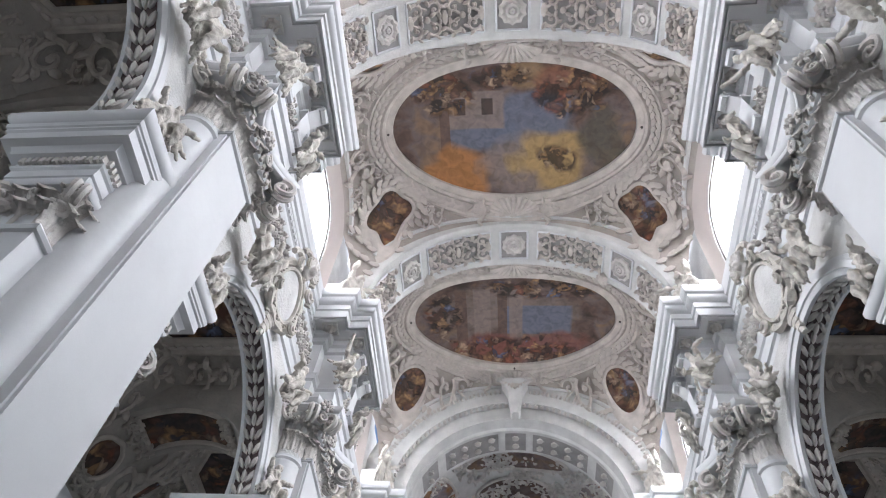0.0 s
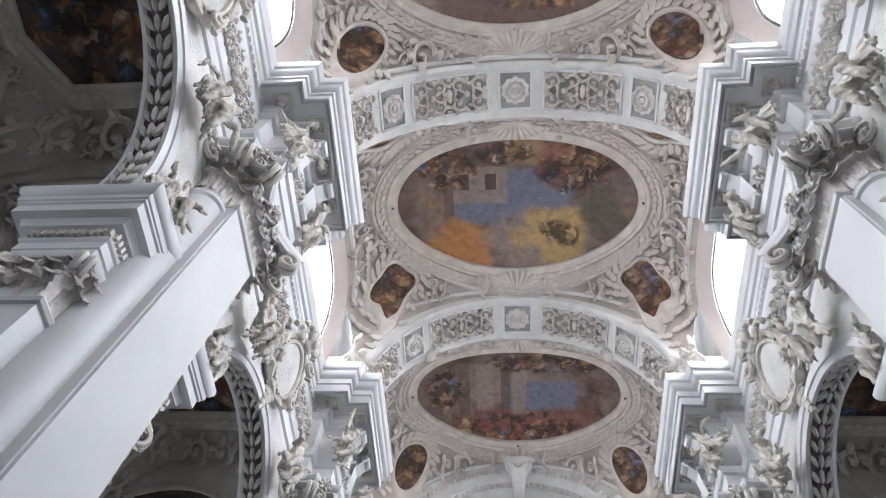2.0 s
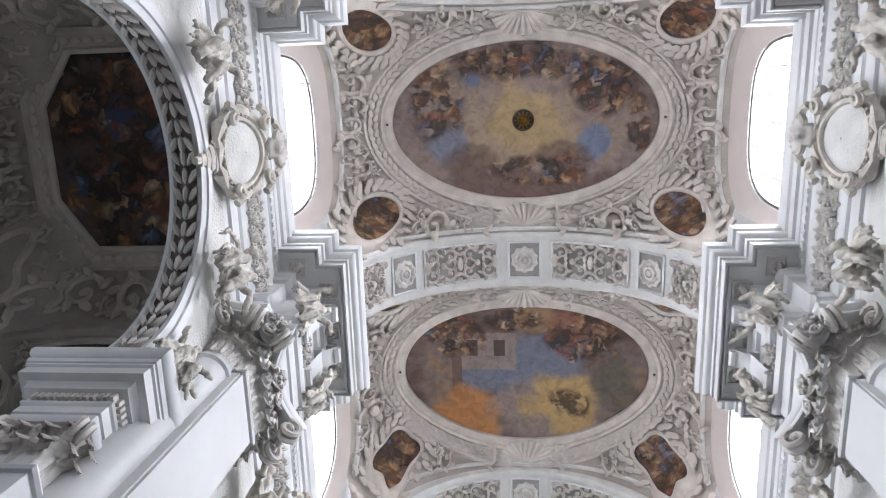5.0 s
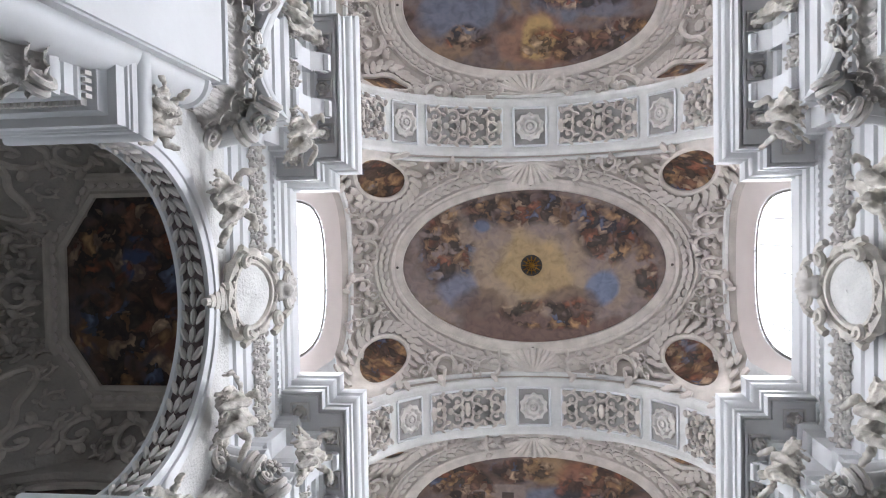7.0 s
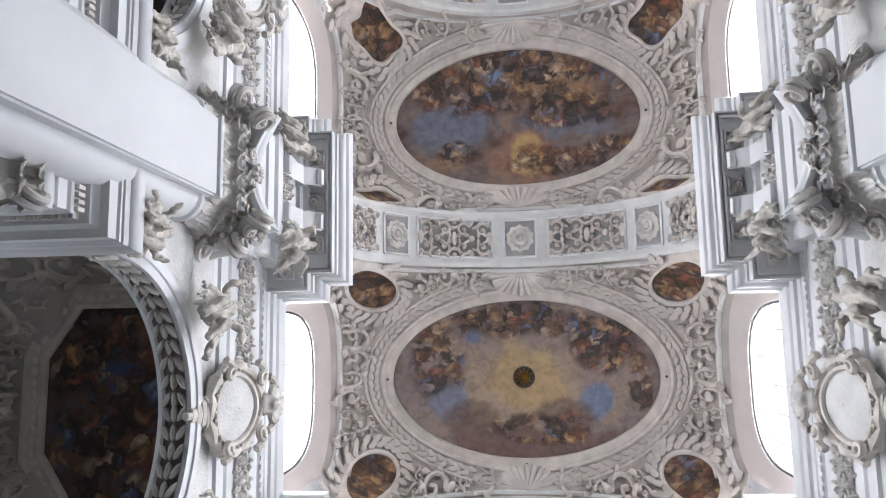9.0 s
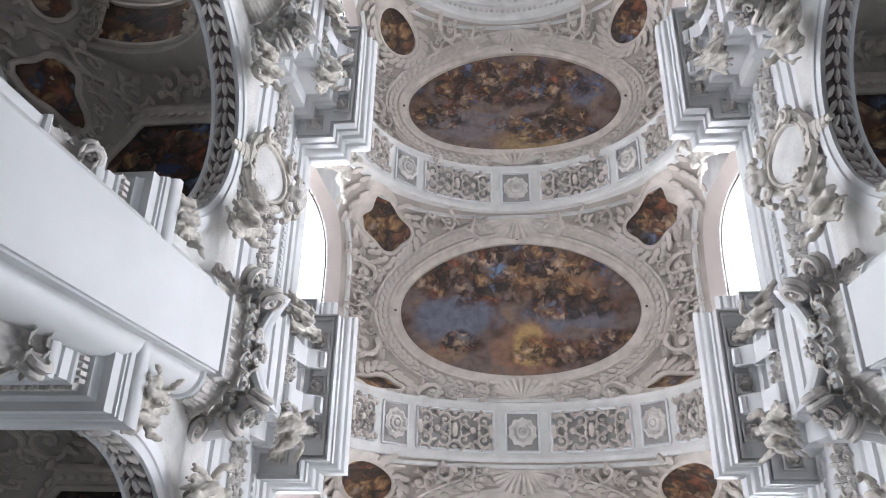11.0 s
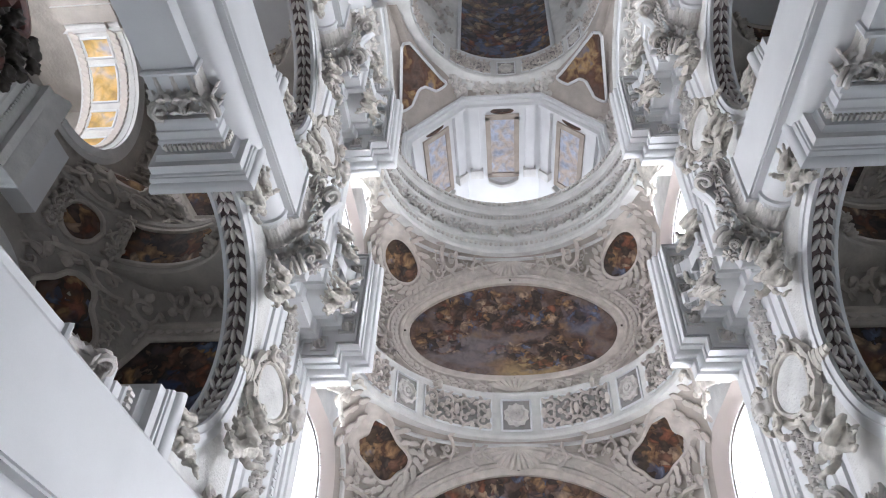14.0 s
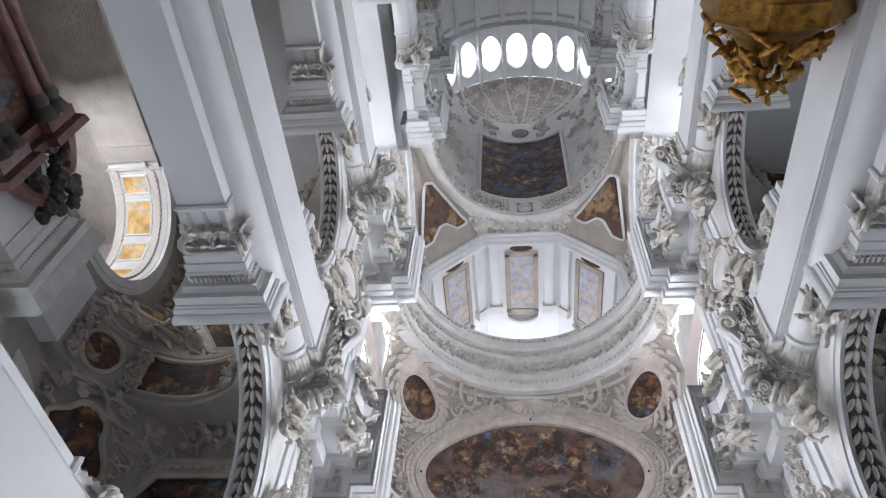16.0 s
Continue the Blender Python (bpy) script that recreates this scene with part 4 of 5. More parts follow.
def build_aisle_bay(L):
    root = thing("ceiling", "aisle vault in shade-darkened stucco with a dark painted octagon", "vault", "aisle vaults", "structure")
    h = L / 2

    def at(x, y, lift=0.0):
        a, b = min(1.0, max(0.0, x - 0.4) / 1.7), min(1.0, max(0.0, abs(y) - 1.2) / 1.6)
        fall = 2.2 * a * a * (3 - 2 * a) * b * b * (3 - 2 * b)
        z = 17.9 - 0.3 * max(0.0, abs(x + 0.6) - 2.0) ** 2 - 0.27 * max(0.0, abs(y) - 2.3) ** 2 - fall
        rim = 13.85 + math.sqrt(max(0.0, 2.8 ** 2 - x * x)) - 1.2 * max(0.0, h - 1.15 - abs(y))
        return (x, y, max(z, rim) - lift)
    v = h - 1.1
    rows = [[at(-3.15 + 6.3 * k / 16, -v + 2 * v * j / 24) for j in range(25)] for k in range(17)]
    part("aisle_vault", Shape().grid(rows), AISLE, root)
    oc = [(x - 0.95, y) for x, y in ((2.2, 1.15), (1.35, 2.4), (-1.35, 2.4), (-2.2, 1.15), (-2.2, -1.15), (-1.35, -2.4), (1.35, -2.4), (2.2, -1.15))]
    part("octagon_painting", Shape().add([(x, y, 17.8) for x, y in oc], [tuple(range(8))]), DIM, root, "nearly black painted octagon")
    rows = [[((x + 0.95) * q - 0.95, y * q, z) for q, z in ((0.99, 17.86), (0.99, 17.7), (1.03, 17.62), (1.06, 17.7), (1.17, 17.68), (1.2, 17.6), (1.24, 17.62), (1.26, 17.9))] for x, y in oc]
    fr = part("octagon_frame", Shape().grid(rows + [rows[0]]), AISLE_RELIEF, root)
    for (x0, y0), (x1, y1) in zip(oc, oc[1:] + oc[:1]):
        n = int(math.hypot(x1 - x0, y1 - y0) / 0.25)
        for k in range(n):
            q = (k + 0.5) / n
            p = Vector(((x0 + 0.95 + (x1 - x0) * q) * 1.115 - 0.95, (y0 + (y1 - y0) * q) * 1.115, 17.68))
            put_leaf(fr, p, (x1 - x0, y1 - y0, 0), (0, 0, -1), 0.8)
    sh = Shape()
    r = random.Random(3)
    spots = []
    for mx, my, mr in ((2.05, 2.5, 0.62), (-2.35, 3.3, 0.45)):
        for sy in (1, -1):
            lobe = [mr * (1 + (0.2 if mx > 0 else 0) * math.cos(k * math.pi / 4)) for k in range(25)]
            ring = [(mx + lobe[k] * math.cos(k * math.pi / 12), sy * my + lobe[k] * math.sin(k * math.pi / 12)) for k in range(25)]
            rows = [[at(mx + (x - mx) * q, sy * my + (y - sy * my) * q, 0.03) for x, y in ring] for q in (0.02, 0.5, 1.0)]
            pn = part("vault_medallion", Shape().grid(rows), AISLE if L > 10.2 else SMALL, root, "blank stucco roundel" if L > 10.2 else "small dim brown painted roundel")
            part("medallion_moulding", Shape().tube([at(x, y, 0.06) for x, y in ring], 0.1, 6), AISLE_RELIEF, pn)
        spots.append((mx, my, mr + 0.12))
    for _ in range(6000):
        x, y, rad = r.uniform(-3.0, 3.0), r.uniform(0.0, h - 1.4), (r.choice((0.5, 0.42)) if len(spots) < 10 else r.choice((0.36, 0.28, 0.2)))
        if abs(x + 0.95) < 2.85 + rad and y < 3.1 + rad and abs(x + 0.95) + y * 0.75 < 3.6 + rad:
            continue
        if any((x - a) ** 2 + (y - b) ** 2 < (0.86 * (rad + c)) ** 2 for a, b, c in spots):
            continue
        spots.append((x, y, rad))
        tn, an = r.choice((-1, 1)), r.uniform(0, 6)
        for s in (-1, 1):
            scroll(sh, lambda u, v, l: at(u, s * v, l * 2.6), x, y, rad, tn, an)
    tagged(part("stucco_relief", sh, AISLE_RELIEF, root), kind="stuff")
    # outer wall with a chapel arch
    sh = Shape()
    n = 24
    for x in (3.0, 3.5):
        low = [(x, -2.6 * math.cos(math.pi * k / n), 13.2 + 2.6 * math.sin(math.pi * k / n)) for k in range(n + 1)]
        top = [(x, -h * math.cos(math.pi * k / n) if 0 < k < n else (-h if k == 0 else h), 18.2) for k in range(n + 1)]
        sh.grid([low, top])
        for s in (-1, 1):
            sh.add([(x, s * 2.6, 0), (x, s * h, 0), (x, s * h, 18.2), (x, s * 2.6, 13.2)], [(0, 1, 2, 3)])
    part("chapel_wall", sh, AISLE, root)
    return root


def build_chapel():
    root = thing("wall_chapel", "side chapel behind the aisle with bright painted arch soffit", "chapel", "side chapels", "structure")
    n = 24
    rows = [[(x, -(2.6 + d) * math.cos(math.pi * k / n), 13.2 + (2.6 + d) * math.sin(math.pi * k / n)) for x, d in ((2.9, 0.5), (2.9, 0.3), (2.85, 0.28), (2.85, 0.0), (3.0, 0.02), (3.1, -0.03), (4.9, -0.03), (5.1, 0.06))] for k in range(n + 1)]
    part("chapel_arch", Shape().grid(rows), STUCCO, root)
    for a0, a1 in ((28, 58), (66, 84), (96, 114), (122, 152), (6, 22), (158, 174)):
        m = 8
        rows = [[(x, -(2.62 - 0.07) * math.cos(radians(a0 + (a1 - a0) * k / m)), 13.2 + (2.62 - 0.07) * math.sin(radians(a0 + (a1 - a0) * k / m))) for x in (3.6, 4.6)] for k in range(m + 1)]
        pn = part("soffit_painting", Shape().grid(rows), GOLDEN, root, "golden yellow painted panel")
        edge = [rows[k][0] for k in range(m + 1)] + [rows[k][1] for k in range(m, -1, -1)] + [rows[0][0]]
        part("panel_moulding", Shape().tube(edge, 0.05, 5), PLASTER, pn)
    for x in (3.35, 4.78):
        for k in range(34):
            a = math.pi * (k + 0.5) / 34
            p = (x, -2.55 * math.cos(a), 13.2 + 2.55 * math.sin(a))
            put_leaf(root, p, (0.7, math.sin(a), math.cos(a)), (0, math.cos(a), -math.sin(a)), 1.2)
    for s in (-1, 1):
        part("chapel_jamb", Shape().box(2.95, 5.1, s * 2.57, s * 2.9, 0, 12.9), AISLE, root)
        part("jamb_impost", Shape().sweep([(2.9, -s * -2.57), (5.1, -s * -2.57)] if s < 0 else [(5.1, 2.57), (2.9, 2.57)], [(-0.1, 12.2), (0.02, 12.2), (0.05, 12.5), (0.15, 12.6), (0.2, 12.9), (0.2, 13.2), (-0.1, 13.2)]), STUCCO, root)
    part("chapel_back", Shape().box(8.6, 8.9, -3.4, 3.4, 0, 17.5), AISLE, root)
    for s in (-1, 1):
        part("chapel_side", Shape().box(5.1, 8.6, s * 3.2, s * 3.4, 0, 17.5), AISLE, root)
    part("chapel_vault", Shape().box(5.1, 8.6, -3.2, 3.2, 17.0, 17.5), AISLE, root)
    return root


def build_aisle_arch():
    t = thing("aisle_arch", "shade-darkened cross arch of the side aisle with painted panels", "arch", "aisle arches", "structure")
    R = 2.75
    rows = []
    for k in range(25):
        q = math.pi * k / 24
        rows.append([(max(-3.45, -(R + dr) * math.cos(q)), v, 13.75 + (R + dr) * math.sin(q)) for v, dr in ((-1.15, 2.4), (-1.15, 0.15), (-1.05, 0), (-0.9, 0), (-0.85, 0.05), (0.85, 0.05), (0.9, 0), (1.05, 0), (1.15, 0.15), (1.15, 2.4))])
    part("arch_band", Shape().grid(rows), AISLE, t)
    sh = Shape()
    for q in range(-1, 2):
        for w in (-1, 1):
            for a0 in (14, 56, 124, 166):
                scroll(sh, lambda u, v, l: (-(R - l) * math.cos(u / R), v, 13.75 + (R - l) * math.sin(u / R)), radians(a0) * R, 0.55 * q, 0.24, w, q * 2.0)
    tagged(part("stucco_relief", sh, AISLE_RELIEF, t), kind="stuff")
    for a0, a1, m in ((60, 120, CROSS), (18, 46, SMALL), (134, 162, SMALL)):
        half = [0.72 if m is CROSS else 0.04 + 0.66 * math.sqrt(math.sin(math.pi * min(1, k / 10)) + 1e-6) for k in range(11)]
        rows = [[(-(R + 0.03) * math.cos(radians(a0 + (a1 - a0) * k / 10)), v, 13.75 + (R + 0.03) * math.sin(radians(a0 + (a1 - a0) * k / 10))) for v in (-half[k], half[k])] for k in range(11)]
        pn = part("soffit_painting", Shape().grid(rows), m, t, "dim blue and amber painted panel")
        edge = [r[0] for r in rows] + [r[1] for r in rows[::-1]] + [rows[0][0]]
        part("panel_moulding", Shape().tube(edge, 0.09, 6), AISLE_RELIEF, pn)
    part("aisle_pier", Shape().box(2.45, 3.1, -1.15, 1.15, 0, 13.7), PLASTER, t)
    imp = part("aisle_impost", Shape().sweep([(3.4, 1.15), (2.45, 1.15), (2.45, -1.15), (3.4, -1.15)], [(-0.03, 10.5), (0.03, 10.5), (0.03, 10.9), (0.08, 10.95), (0.08, 11.15), (0.2, 11.3), (0.24, 11.45), (0.4, 11.48), (0.4, 11.75), (0.46, 11.82), (0.5, 12.0), (0.57, 12.12), (0.57, 12.3), (-0.1, 12.32)]), STUCCO, t)
    sh = Shape()
    for i in range(20):
        sh.box(2.3, 2.4, -1.14 + 0.12 * i, -1.07 + 0.12 * i, 11.15, 11.3)
    for i in range(8):
        for q in (-1, 1):
            sh.box(2.42 + 0.12 * i, 2.49 + 0.12 * i, q * 1.22, q * 1.33, 11.15, 11.3)
    tagged(part("dentil_course", sh, STUCCO, imp), kind="stuff")
    return t


bay_of, chapel, cross_arch = {}, build_chapel(), build_aisle_arch()
chapel.matrix_world, cross_arch.matrix_world = pose(AX, BAYS[0], 0), pose(AX, PIERS[0], 0)
for i, yb in enumerate(BAYS):
    L = round(PIERS[i] - PIERS[i + 1], 2)
    for s in (-1, 1):
        m = pose(s * AX, yb, 0, 0, 0, 0 if s > 0 else 180)
        if L not in bay_of:
            bay_of[L] = build_aisle_bay(L)
            bay_of[L].matrix_world = m
        else:
            copy_thing(bay_of[L], m)
        if (i, s) != (0, 1):
            copy_thing(chapel, m)
        if (i, s) != (4, -1):
            # Unseen lamp inside each chapel, added for aisle light; no window is built.
            window_light((s * 16.5, yb, 11.5), (s * 4, yb, -3.0), 4.0, 4.0, AISLE_W, (0.80, 0.91, 1.0))
# Unseen lamp under this chapel arch, added and aimed up to brighten its soffit.
window_light((-15.4, BAYS[4] + 0.6, 10.5), (-14.6, BAYS[4] - 0.8, 16.0), 1.6, 1.6, 280, (0.95, 0.97, 1.0))
for i, y in enumerate(PIERS):
    for s in (-1, 1):
        if (i, s) != (0, 1):
            copy_thing(cross_arch, pose(s * AX, y, 0, 0, 0, 0 if s > 0 else 180))

# ---- floor and far walls ----
part("floor", Shape().box(-60, 60, -80, 60, -0.3, 0), FLOOR)
tagged(bpy.data.objects["floor"], "unseen stone slab church floor, coloured dark to cut bounced light", "floor", kind="structure")
for s, nm in ((-1, "south"), (1, "north")):
    part("wall_%s" % nm, Shape().box(s * 20.5, s * 21, -62, 37, 0, 18.5), PLASTER)
    tagged(bpy.data.objects["wall_%s" % nm], "plain white outer wall of the church", "wall", kind="structure")
HAZE = bpy.data.materials.new("bright_overcast_sky")
HAZE.use_nodes = True
HAZE.node_tree.nodes["Principled BSDF"].inputs["Base Color"].default_value = (0.8, 0.8, 0.8, 1)
HAZE.node_tree.nodes["Principled BSDF"].inputs["Emission Color"].default_value = (0.95, 0.98, 1.0, 1)
HAZE.node_tree.nodes["Principled BSDF"].inputs["Emission Strength"].default_value = SKY_GLOW
for s in (-1, 1):
    bd = part("backdrop", Shape().add([(s * 9.5, -66, 18.6), (s * 9.5, 42, 18.6), (s * 20, 42, 80), (s * 20, -66, 80)], [(0, 1, 2, 3)]), HAZE)
    tagged(bd, "white overcast sky outside the windows", "sky", kind="structure")

# ---- west end ----
part("wall_west", Shape().box(-21, 21, 37, 37.6, 0, 30), PLASTER)
tagged(bpy.data.objects["wall_west"], "white plastered west wall", "wall", kind="structure")
west = thing("ceiling", "low painted vault over the organ loft", "vault", kind="structure")
WR = 5.0


def on_west(t, y, lift=0.0):
    return ((WR - lift) * math.sin(t), y, 20.9 + (WR - lift) * math.cos(t))


prof = [(25.95, -2.2), (26.0, -1.0), (26.1, -0.75), (26.45, -0.75), (26.55, -0.1), (27.2, -0.1), (27.3, 0.0), (28.9, 0.0), (29.0, -0.15), (29.0, -0.8), (37, -0.8)]
rows = [[on_west(math.pi * (k / 48 - 0.5), y, l) for y, l in prof] for k in range(49)]
part("loft_vault", Shape().grid(rows), STUCCO, west)
sh = Shape()
for k in range(60):
    a = math.pi * ((k + 0.5) / 60 - 0.5)
    sh.blob(on_west(a, 26.27, -0.72), (0, 0.16, 0), Vector((math.cos(a), 0, -math.sin(a))) * 0.1, Vector((math.sin(a), 0, math.cos(a))) * 0.1, 6, 2)
tagged(part("leaf_band", sh, RELIEF, west), kind="stuff")
sh = Shape()
for k in range(90):
    a = math.pi * ((k + 0.5) / 90 - 0.5)
    if abs(a) > 0.1:
        sh.blob(on_west(a, 25.93, -1.35), (0, 0.1, 0), Vector((math.cos(a), 0, -math.sin(a))) * 0.075, Vector((math.sin(a), 0, math.cos(a))) * 0.14, 6, 2)
tagged(part("bead_row", sh, RELIEF, west), kind="stuff")
rows = [[(x * w, y, z) for x, y in ((-0.32, 26.1), (-0.32, 25.7 - o), (-0.18, 25.6 - o), (0.18, 25.6 - o), (0.32, 25.7 - o), (0.32, 26.1))] for z, w, o in ((25.5, 0.5, 0.0), (25.7, 0.8, 0.15), (26.2, 0.85, 0.1), (26.8, 1.1, 0.3), (27.2, 1.7, 0.5), (27.45, 2.1, 0.45), (27.6, 1.9, 0.2))]
ks = part("keystone", Shape().grid(rows), STUCCO, west, "white stucco console over the loft arch")
for s in (-1, 1):
    part("keystone_scroll", Shape().tube([(s * (0.6 + 0.25 * math.cos(a * 0.6) * (1 - a / 15)), 25.25, 27.3 + 0.25 * math.sin(a * 0.6) * (1 - a / 15)) for a in range(13)], 0.09, 6, (0, 1, 0)), RELIEF, ks)
for k in range(-3, 4):
    put_leaf(ks, (0.1 * k, 25.3, 27.0 + 0.1 * abs(k)), (0.3 * k, 0, -1), (0, -1, 0), 1.6)
for a0, a1 in ((-6, 6), (-44, -10), (10, 44), (-64, -50), (50, 64)):
    n = 8
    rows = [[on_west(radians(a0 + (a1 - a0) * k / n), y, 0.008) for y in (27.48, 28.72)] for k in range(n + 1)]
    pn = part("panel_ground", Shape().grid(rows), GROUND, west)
    sh = Shape()
    k = max(1, int((a1 - a0) / 8))
    for q in range(k):
        for w in (-1, 1):
            scroll(sh, lambda u, v, l: on_west(u, 28.1 + v, l), radians(a0 + (q + 0.5) * (a1 - a0) / k), w * 0.3, 0.05, w, 0.5, False)
            c = Vector(on_west(radians(a0 + (q + 0.5) * (a1 - a0) / k), 28.1 + w * 0.28, 0.06))
            sh.blob(c, (0.2, 0, 0), (0, 0.18, 0), (0, 0, 0.1), 7, 2)
    part("scrollwork", sh, RELIEF, pn)
for a0, a1, y0, y1, m in ((-28, 28, 29.5, 31.0, FRESCO[1]), (-22, 22, 31.7, 34.0, FRESCO[3]), (-66, -34, 29.8, 35, LOFT), (34, 66, 29.8, 35, LOFT)):
    ca, cy, ra, ry = radians((a0 + a1) / 2), (y0 + y1) / 2, radians((a1 - a0) / 2), (y1 - y0) / 2
    rows = [[on_west(ca + ra * q * math.cos(2 * math.pi * k / 32), cy + ry * q * math.sin(2 * math.pi * k / 32), -0.7) for k in range(32)] for q in (0.01, 0.5, 1.0)]
    pn = part("loft_painting", Shape().grid(rows, True), m, west)
    part("loft_frame", Shape().tube(rows[2] + rows[2][:1], 0.1, 6), RELIEF, pn)
sh = Shape()
r = random.Random(8)
for _ in range(170):
    scroll(sh, lambda u, v, l: on_west(u / WR, v, -0.78 + l), r.uniform(-6, 6), r.uniform(29.4, 36.6), r.choice((0.4, 0.3)), r.choice((-1, 1)), r.uniform(0, 6))
tagged(part("stucco_relief", sh, RELIEF, west), kind="stuff")

# ---- crossing ----
CY = -31.3
cross = thing("crossing_dome", "bright octagonal crossing drum on painted pendentives", "dome", kind="structure")
R8 = 6.35


def pend(a, t):
    """Pendentive surface: a around, t from the arches (0) to the ring (1)."""
    c, s = math.cos(a), math.sin(a)
    k = 6.75 / max(abs(c), abs(s))
    x, y = k * c, k * s
    side = min(abs(x), abs(y))
    z = SPRING + math.sqrt(max(0.0, 6.0 ** 2 - side * side))
    q = 6.35 / math.cos(((a + math.pi / 8) % (math.pi / 4)) - math.pi / 8)
    b = math.sin(t * math.pi) * 0.25
    return (x + (q * c - x) * t + c * b, CY + y + (q * s - y) * t + s * b, z + (28.6 - z) * t)


rows = [[pend(2 * math.pi * k / 160, t / 8) for k in range(160)] for t in range(9)]
part("pendentive_shell", Shape().grid(rows, True), FIELD, cross)
for c in range(4):
    mid = math.pi / 4 + c * math.pi / 2
    rows = []
    for i in range(9):
        t = 0.36 + 0.38 * i / 8
        w = 0.04 + 0.23 * max(0.0, 1 - (i / 4 - 1) ** 2) ** 0.4 * (1.3 - 0.75 * i / 8)
        row = []
        for k in range(9):
            x, y, z = pend(mid + w * (k / 4 - 1), t)
            row.append((x * 0.985, CY + (y - CY) * 0.985, z - 0.06))
        rows.append(row)
    pn = part("pendentive_painting", Shape().grid(rows), SMALL, cross, "dark reddish painted pendentive panel")
    edge = rows[0] + [r_[-1] for r_ in rows] + rows[-1][::-1] + [r_[0] for r_ in rows[::-1]]
    part("pendentive_frame", Shape().tube(edge, 0.1, 5), PLASTER, pn)
sh = Shape()
r = random.Random(5)
for _ in range(700):
    a, t = r.uniform(0, 2 * math.pi), r.uniform(0.1, 0.92)
    if min(abs((a - math.pi / 4) % (math.pi / 2)), math.pi / 2 - abs((a - math.pi / 4) % (math.pi / 2))) < 0.3:
        continue
    c = Vector(pend(a, t)) * 1.0
    sh.blob(c + Vector((-math.cos(a), -math.sin(a), -0.5)) * 0.05, (0.2, 0.05, 0), (0, 0.2, 0.05), (0.0, 0.0, 0.16), 6, 2)
for c in range(4):
    for sg in (-1, 1):
        for k in range(11):
            a = math.pi / 4 + c * math.pi / 2 + sg * (0.36 + 0.04 * (k % 2))
            p = Vector(pend(a, 0.16 + 0.07 * k))
            inn = Vector((-math.cos(a), -math.sin(a), -0.5)).normalized()
            sh.blob(p + inn * 0.06, Vector((0, 0, 0.24)), Vector((math.sin(a), -math.cos(a), 0)) * 0.17, inn * 0.14, 6, 2)
tagged(part("stucco_relief", sh, RELIEF, cross), kind="stuff")
oc = [(R8 / math.cos(math.pi / 8) * math.cos(math.pi / 8 + k * math.pi / 4), CY + R8 / math.cos(math.pi / 8) * math.sin(math.pi / 8 + k * math.pi / 4)) for k in range(9)]
part("drum_wall", Shape().grid([[(x, y, z) for z in (28.5, 46)] for x, y in oc]), PLASTER, cross)
part("drum_cap", Shape().add([(x, y, 46) for x, y in oc[:8]], [tuple(range(8))]), PLASTER, cross)
rows = [[(x * q, CY + (y - CY) * q, z) for q, z in ((1.0, 28.3), (0.97, 28.3), (0.97, 28.5), (0.95, 28.55), (0.95, 28.8), (0.92, 28.9), (0.92, 29.1), (1.0, 29.15))] for x, y in oc]
part("ring_cornice", Shape().grid(rows), PLASTER, cross)
for k in range(8):
    a = math.pi / 4 * k
    m = pose(0, CY, 0, 0, 0, math.degrees(a)) @ pose(R8, 0, 0)
    bay = tagged(new("drum_bay"), "tall painted drum bay between white pilasters")
    bay.parent, bay.matrix_basis = cross, m
    part("drum_painting", Shape().box(-0.05, 0.1, -0.95, 0.95, 30.2, 35.2), PALE, bay, "pale blue and brown painted panel")
    sh = Shape()
    for y in (-0.98, 0.98):
        sh.box(-0.12, 0, y - 0.17, y + 0.17, 30.1, 35.3)
    for z in (30.1, 35.3):
        sh.box(-0.12, 0, -1.15, 1.15, z - 0.2, z + 0.2)
    part("painting_frame", sh, TAN, bay, "dull brown painted border")
    for y in (-1.9, 1.9):
        part("drum_pilaster", Shape().box(-0.3, 0.1, y - 0.32, y + 0.32, 29.1, 34.6), PLASTER, bay)
        part("drum_capital", Shape().box(-0.45, 0.1, y - 0.45, y + 0.45, 34.6, 35.3), STUCCO, bay)
    part("drum_pediment", Shape().grid([[(x, -1.1 + 2.2 * q / 10, 35.6 + 0.5 * math.sin(math.pi * q / 10) + dz) for x, dz in ((0.05, 0), (-0.35, 0), (-0.4, 0.2), (0.05, 0.25))] for q in range(11)]), STUCCO, bay)
    part("small_medallion", Shape().lathe([(0.01, 0.12), (0.5, 0.12)], (0, 0, 0), 16), SMALL, bay).matrix_basis = pose(-0.13, 0, 29.65, 0, 90, 0) @ Matrix.Diagonal((0.5, 1.6, 1, 1))
# Unseen lamp under the closed cap, added in place of drum windows.
window_light((0, CY, 44.5), (0, CY, 20), 7, 7, DOME_W)
# broad double arch towards the nave
arch2 = thing("crossing_arch", "deep moulded white crossing arch with dentils", "arch", kind="structure")
prof = [(-22.45, -0.5), (-22.45, 0.02), (-22.6, 0.08), (-22.75, 0.02), (-23.3, -0.05), (-23.35, 0.05), (-23.5, 0.08), (-23.55, -0.08), (-24.5, -0.12), (-24.6, 0.02), (-24.75, 0.05), (-24.8, -0.06), (-25.1, -0.04), (-25.15, 0.08), (-25.5, 0.1), (-25.6, 0.2), (-25.9, 0.24), (-26.0, 0.1), (-26.1, -0.6)]
rows = [[on_arch(math.pi * (k / 64 - 0.5), y, l) for y, l in prof] for k in range(65)]
part("arch_moulding", Shape().grid(rows), STUCCO, arch2)
sh = Shape()
